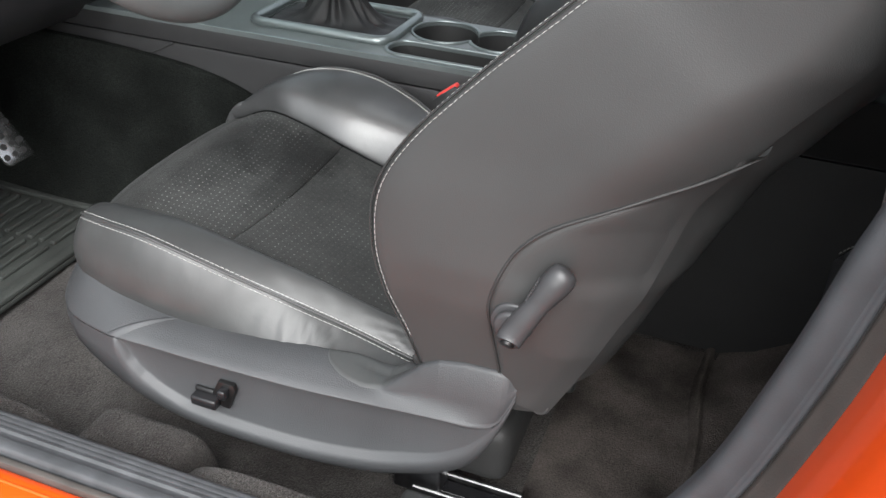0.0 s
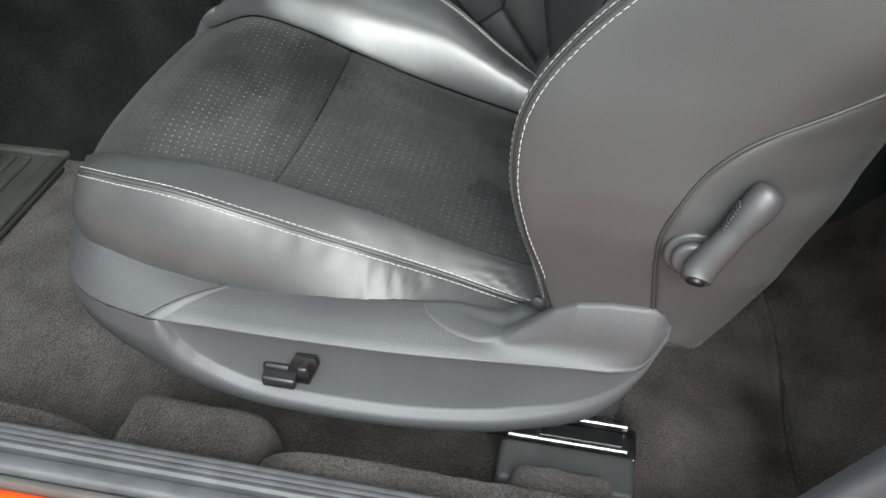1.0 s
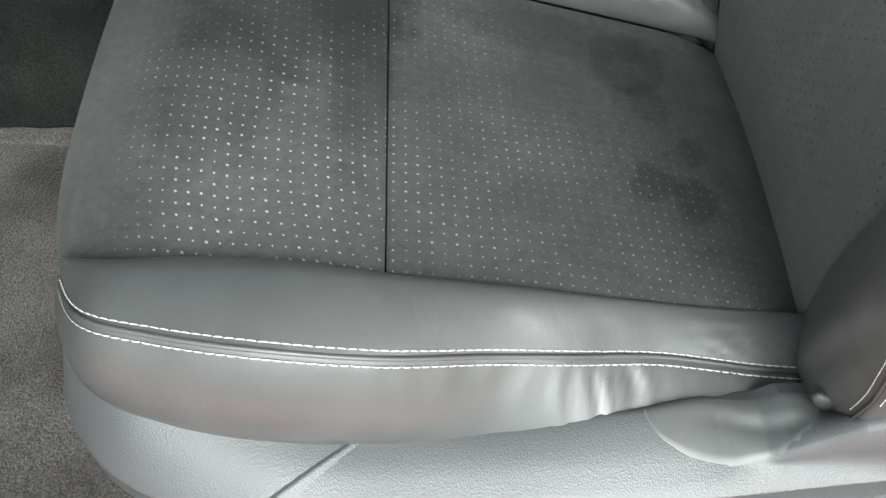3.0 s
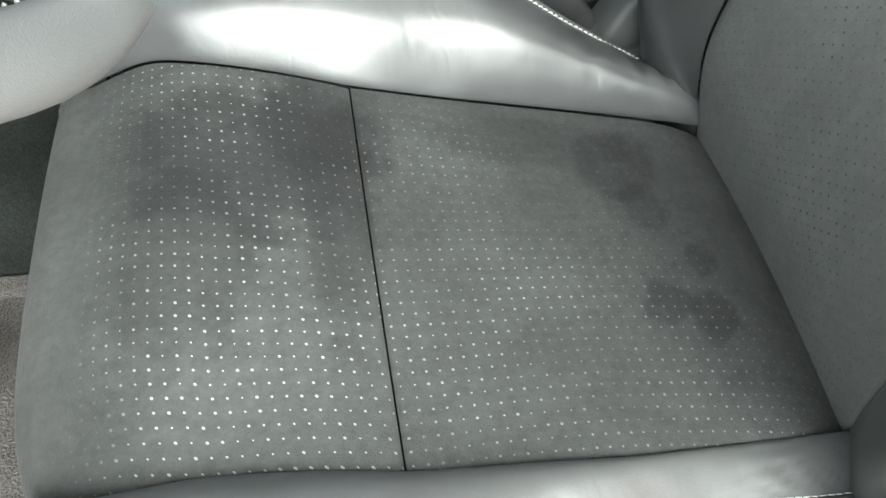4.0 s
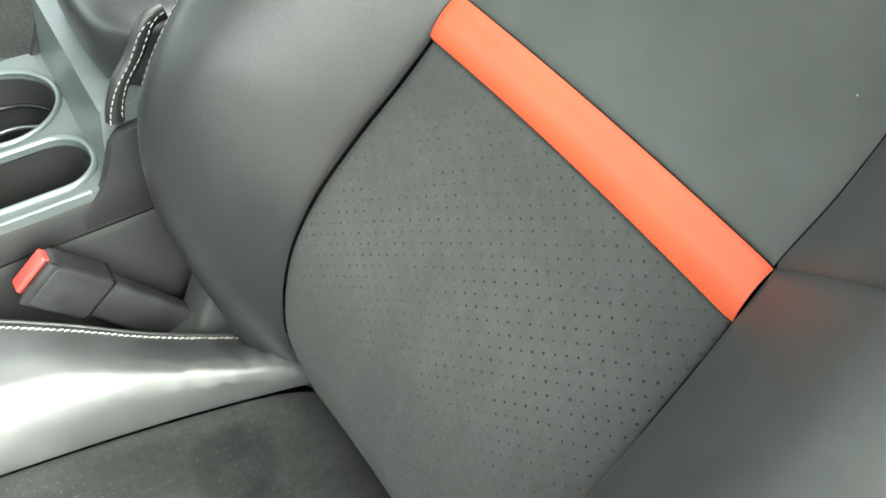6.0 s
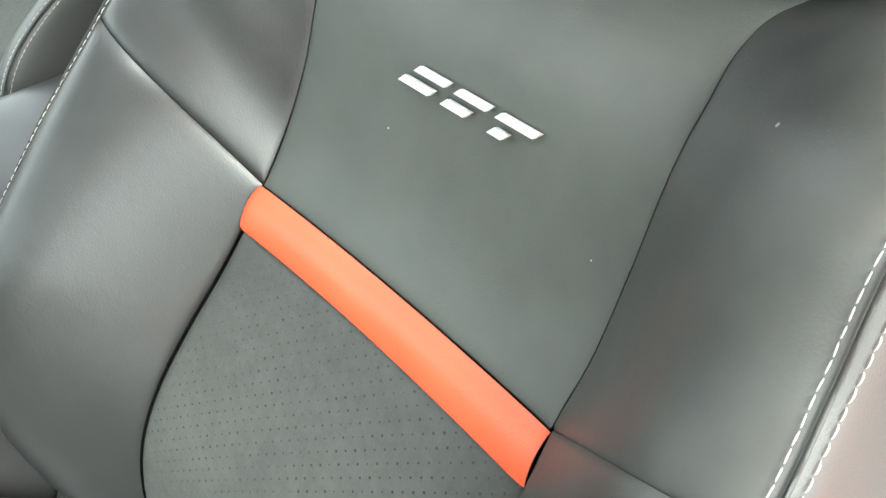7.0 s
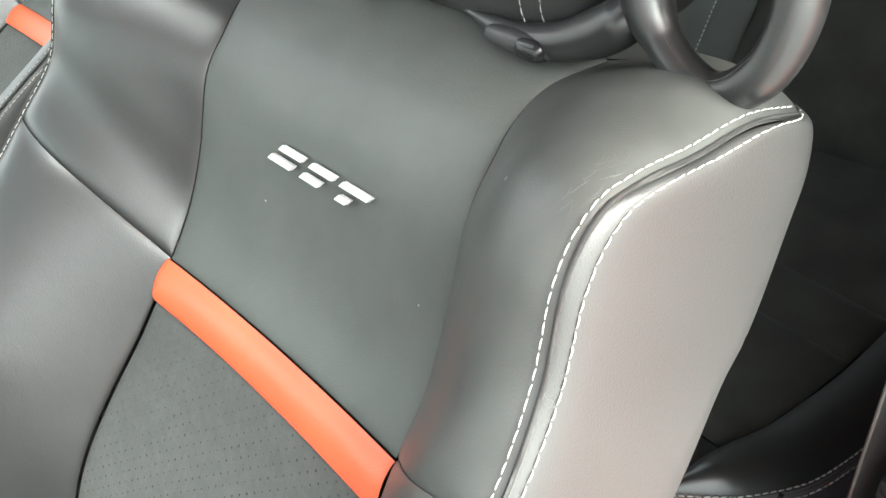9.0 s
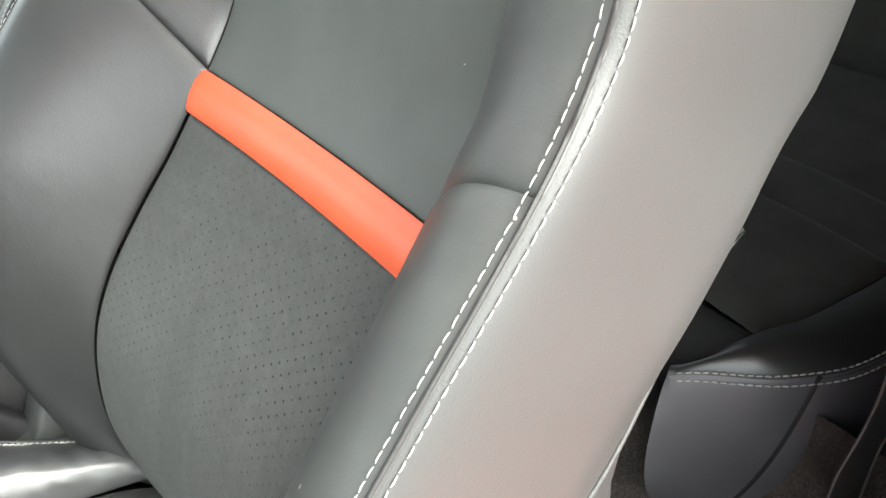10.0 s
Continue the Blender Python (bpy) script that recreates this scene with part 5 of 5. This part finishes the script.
tower = [(-0.300, .684), (-0.288, .693), (-0.277, .704), (-0.268, .722), (-0.260, .741), (-0.250, .751), (-0.236, .753), (0.30, .753), (0.30, .668), (-0.300, .668)]
part("armrest_base", prism(tower, 1, 1.1398, 1.151, bevel=0.0015), DARK_SIDE, console, "dark plastic side rising under the armrest")
part("armrest_base", prism(tower, 1, 1.353, 1.364, bevel=0.003), DARK_SIDE, console, "dark plastic side rising under the armrest")
part("front_wall", prism([(-0.270, .700), (-0.258, .768), (0.30, .768), (0.30, .700)], 1, 1.1515, 1.3525, bevel=0.003), CONSOLE_GREY, console, "grey plastic wall in front of the armrest")

armrest = thing("armrest", (-0.05, 1.34, 0.70), "black leather centre armrest with pale stitching", "armrest")
part("pad", sheet(rounded_pad(-0.03, 1.255, 0.796, 0.215, 0.108, 0.042, 5.0, 40), (0, 0, 1)), LEATHER, armrest)
flap = lengthen([(-0.190, 1.153, 0.836), (-0.205, 1.152, 0.831), (-0.222, 1.151, 0.806), (-0.236, 1.150, 0.790), (-0.245, 1.150, 0.772), (-0.249, 1.150, 0.757)], 60)
tab = part("end_flap", tube(flap, 0.0075, 12, up=(0, 1, 0), flat=0.7), LEATHER, armrest, "stitched leather flap at the armrest's corner")
for side in (-1, 1):
    line = flap + side * np.array([0.0052, 0, 0.0020]) + np.array([0, -0.0042, 0])
    part("stitching", stitches(line, np.tile([-0.2, -1.0, 0.3], (60, 1)), 0.006, 0.0046, 0.0006, lift=0.0008), THREAD, tab, "pale contrast stitching")

# seat belt buckle beside the cushion
buckle = thing("seat_belt_buckle", (-0.23, 1.115, 0.54), "dark plastic seat belt buckle with red release button", "buckle")
def frame_of(origin, ax):
    ax = Vector(ax).normalized()
    w = Vector((-ax.z, 0.02, ax.x))
    w = (w - ax * w.dot(ax)).normalized()
    return Matrix.Translation(origin) @ Matrix((ax, w, ax.cross(w))).transposed().to_4x4()


MB = frame_of((-0.351, 1.103, 0.681), (0.62, 0.0, -0.78))
MS = frame_of((-0.318, 1.103, 0.640), (0.57, 0.0, -0.82))
shell = part("shell", block((0.002, -0.0225, -0.0135), (0.060, 0.0225, 0.0135), 0.005, 3, MB), BUCKLE_PLASTIC, buckle, "scuffed dark plastic shell")
part("end_cap", block((-0.002, -0.0215, 0.0080), (0.010, 0.0215, 0.0130), 0.002, 2, MB), BUCKLE_PLASTIC, shell)
part("slot", block((-0.0005, -0.0175, 0.0030), (0.008, 0.0175, 0.0078), 0.001, 1, MB), BLACK_PLASTIC, shell, "dark slot for the belt tongue")
part("release_button", block((-0.0035, -0.0185, -0.0115), (0.009, 0.0185, 0.0030), 0.0025, 3, MB), RED, buckle, "red release button")
part("parting_line", block((0.0585, -0.0229, -0.0139), (0.0600, 0.0229, 0.0139), 0.0006, 1, MB), BLACK_PLASTIC, shell)
part("stalk", block((-0.005, -0.0195, -0.0100), (0.13, 0.0195, 0.0100), 0.006, 3, MS), BUCKLE_PLASTIC, buckle, "dark plastic stalk")
anchor = thing("buckle_anchor", (-0.2, 1.10, 0.45), "grey plastic cover over the buckle anchor", "bracket")
cover = [(-0.285, 0.46), (-0.283, 0.556), (-0.252, 0.566), (-0.246, 0.575), (-0.232, 0.604), (-0.219, 0.616), (-0.19, 0.612), (-0.16, 0.56), (-0.13, 0.525), (-0.13, 0.46)]
part("cover", prism(cover, 1, 1.072, 1.116, bevel=0.006, segments=3), SMOOTH_TRIM, anchor)


# ---- seat rails and carpet along the sill ----
for y in (0.672, 1.02):
    rail = thing("seat_rail", (-0.35, y, 0.34), "black steel seat rail with plastic end cover", "seat rail", "seat rails")
    part("track", block((-0.213, y - 0.022, 0.315), (-0.075, y + 0.022, 0.352), 0.003), STEEL, rail, "greased dark steel track")
    for h in (-0.017, 0.017):
        part("runner", block((-0.215, y + h - 0.003, 0.353), (-0.085, y + h + 0.003, 0.362), 0.0015, 1), DARK_STEEL, rail, "oiled steel runner")
    part("slot_plate", block((-0.20, y - 0.010, 0.353), (-0.09, y + 0.010, 0.357), 0.001, 1), GLOSS, rail)
    part("end_cover", block((-0.221, y - 0.080, 0.31), (-0.077, y - 0.024, 0.364), 0.008), SMOOTH_TRIM, rail, "dark grey plastic end cover")
    part("riser", block((-0.49, y - 0.018, 0.35), (-0.43, y + 0.018, 0.45), 0.004), STEEL, rail)
    part("riser", block((-0.24, y - 0.018, 0.35), (-0.18, y + 0.018, 0.45), 0.004), STEEL, rail)


def carpet_mound(x0, x1, y0, y1, z0, z1, seed):
    n = 26
    X, Y = np.meshgrid(np.linspace(x0, x1, 2 * n), np.linspace(y0, y1, n), indexing="ij")
    u, v = (X - x0) / (x1 - x0) * 2 - 1, (Y - y0) / (y1 - y0) * 2 - 1
    e = (1 - np.abs(u) ** 10) ** 0.5 * (1 - np.abs(v) ** 7) ** 0.55
    Z = z0 + (z1 - z0) * e
    for i in range(X.shape[0]):
        for j in range(X.shape[1]):
            Z[i, j] += 0.003 * noise.noise(Vector((X[i, j] * 40 + seed, Y[i, j] * 40, 0)))
    return np.stack([X, Y, Z], -1)


for i, (x0, x1, y0, y1, z1) in enumerate(((-0.610, -0.447, 0.500, 0.602, 0.414), (-0.468, 0.02, 0.500, 0.551, 0.426), (-0.210, -0.098, 0.505, 0.606, 0.398),
                                         (-1.3, -0.585, 0.500, 0.543, 0.430), (-1.40, -0.60, 1.052, 1.074, 0.333))):
    tagged(part("carpet_fold", sheet(carpet_mound(x0, x1, y0, y1, 0.31, z1, 7 * i), (0, 0, 1)), CARPET), "folded dark carpet at the edge of the floor", "carpet", "carpet folds")

bar = thing("belt_anchor_bar", (-0.07, 0.53, 0.43), "glossy black seat belt anchor bar beside the sill", "belt bar")
part("rod", tube(lengthen([(-0.128, 0.520, 0.380), (-0.128, 0.526, 0.404), (-0.122, 0.536, 0.417), (-0.10, 0.541, 0.420), (-0.03, 0.541, 0.420), (0.02, 0.539, 0.420), (0.028, 0.530, 0.39)], 40), 0.006, 12, up=(0, 1, 0)), GLOSS, bar)
part("bracket", block((-0.137, 0.511, 0.370), (-0.119, 0.530, 0.388), 0.003), SMOOTH, bar)

belt = thing("seat_belt", (0.19, 0.55, 0.6), "dark seat belt webbing with metal tongue beside the pillar", "seat belt")
web = lengthen([(0.172, 0.535, 1.15), (0.176, 0.540, 0.95), (0.190, 0.548, 0.82), (0.213, 0.556, 0.726), (0.202, 0.558, 0.68), (0.192, 0.560, 0.64), (0.186, 0.562, 0.45), (0.184, 0.562, 0.36)], 60)
P = np.stack([web + np.array([h, -0.12 * h, 0]) for h in np.linspace(-0.022, 0.022, 7)], 1)
strap = part("webbing", sheet(P, (0, -1, 0)), RUBBER, belt, "dark woven webbing")
for h in (-0.022, 0.022):
    part("edge", tube(web + np.array([h, -0.12 * h - 0.0004, 0]), 0.0011, 8, up=(0, 1, 0)), JAMB_RUBBER, strap, "paler woven edge")
tongue = part("tongue", block((0.168, 0.528, 0.806), (0.222, 0.534, 0.824), 0.002, 2), CHROME, belt, "bright metal belt tongue")
part("grip", block((0.166, 0.524, 0.824), (0.224, 0.538, 0.842), 0.004, 2), GLOSS, tongue, "black plastic grip")

mat_thing = thing("floor_mat", (-1.1, 0.87, 0.32), "black ribbed rubber floor mat in the footwell", "floor mat")
part("mat_base", block((-1.36, 0.66, 0.322), (-0.955, 1.09, 0.334), 0.004), MAT_RUBBER, mat_thing)
for lo, hi in (((-1.36, 0.66), (-0.955, 0.685)), ((-1.36, 1.065), (-0.955, 1.09)), ((-0.980, 0.686), (-0.955, 1.064)), ((-1.36, 0.686), (-1.335, 1.064))):
    part("border", block((*lo, 0.333), (*hi, 0.343), 0.004, 2), MAT_RUBBER, mat_thing)
for i in range(13):
    x = -1.318 + i * 0.025
    for y in (0.70, 0.822, 0.944):
        part("rib", block((x, y, 0.333), (x + 0.011, y + 0.110, 0.341), 0.002, 1), MAT_RUBBER, mat_thing)


def metal_pedal(x, y, z, label):
    p = thing("pedal", (x, y, z), label, "pedal", "pedals")
    m = Matrix.Translation((x, y, z)) @ pose(0, 0, 0, 0, 50, 0)
    bm = prism(rounded(-0.05, 0.05, -0.03, 0.03, 0.012), 2, -0.003, 0.003, 0.0015)
    bmesh.ops.transform(bm, matrix=m, verts=bm.verts)
    pad = part("pedal_plate", bm, CHROME, p, "brushed metal pedal plate")
    for i in range(5):
        for j in range(3):
            c = m @ Vector((-0.036 + 0.018 * i, -0.018 + 0.018 * j + (0.004 if i % 2 else -0.004), 0.0035))
            d = m.to_3x3() @ Vector((0, 0, 0.0015))
            part("stud", tube([c - d, c + d], 0.0055, 12, up=(0, 1, 0)), RUBBER, pad, "black rubber stud")
    part("arm", tube([(x - 0.02, y, z - 0.01), (x - 0.12, y, z + 0.10), (x - 0.18, y, z + 0.28)], 0.01, 10, up=(0, 1, 0)), STEEL, p)


metal_pedal(-1.07, 0.945, 0.530, "brushed metal brake pedal with rubber studs")
metal_pedal(-1.07, 0.76, 0.530, "brushed metal clutch pedal with rubber studs")

# ---- dashboard and steering wheel ----
dash = [(-1.60, 1.06), (-1.20, 1.06), (-1.02, 1.02), (-0.95, 0.94), (-0.97, 0.76), (-1.05, 0.68), (-1.25, 0.64), (-1.60, 0.64)]
tagged(part("dashboard", prism(dash, 1, 0.50, 2.2, bevel=0.02), SMOOTH), "dark soft plastic dashboard above the footwell", "dashboard")
wheel = thing("steering_wheel", (-0.70, CY, 0.95), "grey leather steering wheel with stitched rim", "steering wheel")
cen, rad = Vector((-0.657, CY, 1.008)), 0.185
ex, ey = Vector((0, 1, 0)), Vector((0.52, 0, -0.85)).normalized()
ring = [cen + rad * (math.cos(a) * ex + math.sin(a) * ey) for a in np.linspace(0, 2 * math.pi, 96, endpoint=False)]
part("rim", tube(ring, 0.0165, 18, closed=True, up=(0.85, 0, 0.52)), WHEEL, wheel, "smooth grey leather rim")
inner = np.array([cen + (rad - 0.0168) * (math.cos(a) * ex + math.sin(a) * ey) for a in np.linspace(0, 2 * math.pi, 200)])
nm = np.array([tuple((Vector(cen) - Vector(q)).normalized()) for q in inner])
part("stitching", stitches(inner, nm, 0.007, 0.0055, 0.0009, slant=0.4), THREAD, wheel, "pale contrast stitching")
part("hub", sheet(rounded_pad(cen.x - 0.03, CY, cen.z, 0.035, 0.08, 0.075, 3.0, 24, tilt=0.55), (1, 0, 0)), SMOOTH, wheel, "dark plastic hub")
for a in (0.0, math.pi, math.pi / 2):
    d = math.cos(a) * ex + math.sin(a) * ey
    part("spoke", tube([cen + 0.05 * d - Vector((0.02, 0, 0.01)), cen + 0.12 * d, cen + 0.178 * d], [0.02, 0.013, 0.012], 12, up=(0.85, 0, 0.52), flat=0.6), SATIN, wheel, "satin silver spoke")
part("column", tube([cen - Vector((0.05, 0, -0.03)), cen - Vector((0.35, 0, 0.14))], 0.045, 18), SMOOTH, wheel)

# ---- rear seat ----
rear = thing("rear_seat", (0.55, 0.95, 0.33), "black leather and suede rear seat with pale stitching", "car seat")
# near bolster: outer stitched edge and inner seam, from its front tip rearwards: (x, y, z)
REAR_OUT = [(0.208, .735, .600), (0.226, .713, .605), (0.260, .671, .608), (0.285, .650, .609), (0.318, .631, .609), (0.362, .621, .608), (0.42, .615, .606), (0.52, .611, .604), (0.66, .610, .604), (0.80, .610, .604)]
REAR_IN = [(0.222, .742, .603), (0.245, .724, .607), (0.275, .723, .607), (0.313, .717, .604), (0.36, .704, .600), (0.412, .698, .597), (0.474, .692, .595), (0.56, .690, .595), (0.68, .690, .595), (0.80, .690, .595)]
k = 9 * closer(90)
O, I = spline(REAR_OUT, k), spline(REAR_IN, k)
v = closer(24)[None, :, None]
P = O[:, None] * (1 - v) + I[:, None] * v
P[..., 2] += 0.016 * np.sin(math.pi * v[..., 0]) * np.clip(k / 2, 0.15, 1)[:, None]
part("bolster", sheet(tuck(P, 0.003, 0.006, (0, 0, 1, 1), (0, 0, 1)), (0, 0, 1)), LEATHER, rear, "black leather cushion bolster")
low = O * np.array([1, 1, 0]) + np.array([-0.010, 0.004, 0.415])
low[:, 0] += 0.016 * np.clip(1 - k / 5, 0, 1)
# side face in two pieces, either side of a slanted seam
for a, b in ((0, 0.43), (0.43, 1.0)):
    f = a + (b - a) * closer(50)
    i = f * 89
    top_edge = np.stack([np.interp(i, np.arange(90), O[:, c]) for c in range(3)], 1)
    foot = np.stack([np.interp(i - 10 * np.sin(math.pi * f), np.arange(90), low[:, c]) for c in range(3)], 1)
    w = closer(24)[None, :, None]
    P = top_edge[:, None] * (1 - w) + foot[:, None] * w
    P[..., 1] -= 0.010 * np.sin(math.pi * w[..., 0])
    P[..., 0] -= (0.006 + 0.022 * np.clip(1 - 2.5 * f, 0, 1))[:, None] * np.sin(math.pi * w[..., 0])
    part("cushion_side", sheet(tuck(P, 0.003, 0.005, (1, 1, 1, 0), (-0.5, -1, 0)), (-0.5, -1, 0)), REAR_SIDE, rear, "dark grey leather side of the cushion")
seam = np.linspace(0, 1, 30)[:, None]
L = O[38] * (1 - seam) + low[28] * seam + np.array([-0.006, -0.010, 0]) * np.sin(math.pi * seam) + np.array([0.0005, 0.0012, 0])
part("seam", tube(L, 0.0022, 8, up=(0, 1, 0)), RUBBER, rear, "dark sunken seam")
for inward in (0.055, -0.045):
    if inward > 0:
        L = O + (I - O) * inward + np.array([0, 0, 0.0022])
    else:
        L = O + (low - O) * 0.03 + np.array([-0.0005, -0.0012, 0])
    part("stitching", stitches(lengthen(L[3:], 300), np.tile([-0.3, -0.5, 0.8], (300, 1)), 0.0072, 0.0056, 0.0008, lift=0.0010), GREY_THREAD, rear, "pale contrast stitching")
# insert in three pieces across the seat, and its front face
for x0, x1 in ((0.314, 0.497), (0.497, 0.582), (0.582, 0.86)):
    xs = x0 + (x1 - x0) * closer(40)
    inner = np.interp(xs, [p[0] for p in REAR_IN[2:]], [p[1] for p in REAR_IN[2:]])
    w = closer(50)[None, :]
    y = inner[:, None] * (1 - w) + (1.73 - inner)[:, None] * w
    P = np.stack([np.repeat(xs[:, None], 50, 1), y, 0.598 + 0.010 * np.sin(math.pi * w) + 0.0 * y], -1)
    part("suede_insert", sheet(tuck(P, 0.006, 0.008, (1, 1, 1, 1), (0, 0, 1)), (0, 0, 1)), SUEDE_REAR, rear, "dark suede insert")
w, zz = closer(40)[:, None], closer(24)[None, :]
y = 0.715 + (1.015 - 0.715) * w + 0 * zz
P = np.stack([0.313 - 0.085 * np.sin(zz * math.pi / 2) ** 0.7 - 0.0 * y, y, 0.596 - 0.10 * zz ** 1.4 + 0 * y], -1)
part("cushion_front", sheet(tuck(P, 0.004, 0.006, (0, 0, 1, 0), (-1, 0, 0.5)), (-1, 0, 0.5)), LEATHER, rear, "black leather front of the cushion")
for name, mat in (("bolster", LEATHER), ("cushion_side", REAR_SIDE)):
    A, B = (O, I) if name == "bolster" else (low, O)
    P = A[:, None] * (1 - v) + B[:, None] * v
    P[..., 2] += 0.016 * np.sin(math.pi * v[..., 0]) * np.clip(k / 2, 0.15, 1)[:, None] * (name == "bolster")
    P[..., 1] = 1.73 - P[..., 1]
    part(name, sheet(tuck(P, 0.003, 0.006, (0, 0, 1, 1), (0, 0.5, 1)), (0, 0.5, 1)), mat, rear, "black leather bolster beside the console")
L = O + (I - O) * 0.06 + np.array([0, 0, 0.0022])
L[:, 1] = 1.73 - L[:, 1]
part("stitching", stitches(lengthen(L[3:], 300), np.tile([-0.3, 0.3, 0.9], (300, 1)), 0.0072, 0.0056, 0.0008, lift=0.0010), GREY_THREAD, rear, "pale contrast stitching")
part("backrest", sheet(rounded_pad(0.98, 0.99, 0.90, 0.09, 0.34, 0.34, 4.5, 40, tilt=0.3), (-1, 0, 0)), SUEDE_REAR, rear, "dark suede backrest")
part("back_bolster", sheet(rounded_pad(0.95, 0.66, 0.86, 0.08, 0.085, 0.30, 3.0, 40, tilt=0.3), (-1, 0, 0)), LEATHER, rear, "black leather bolster")
zz = np.linspace(0.58, 0.98, 20)[:, None]
edge = 1.079 - 0.22 * (zz - 0.652)
w = closer(20)[None, :]
y = edge * (1 - w) + 1.36 * w
P = np.stack([0.812 + 0.24 * (zz - 0.65) + 0 * y - 0.006 * np.sin(math.pi * w), y, zz + 0 * y], -1)
part("back_insert", sheet(tuck(P, 0.003, 0.006, (0, 0, 1, 1), (-1, 0, 0)), (-1, 0, 0)), REAR_INSERT, rear, "grey leather panel of the rear backrest")
line = np.stack([0.804 + 0.24 * (zz[:, 0] - 0.65), edge[:, 0] + 0.055, zz[:, 0]], 1)
part("stitching", stitches(lengthen(line, 200), np.tile([-1.0, 0, 0.2], (200, 1)), 0.0072, 0.0052, 0.0009, lift=0.0012), GREY_THREAD, rear, "pale contrast stitching")
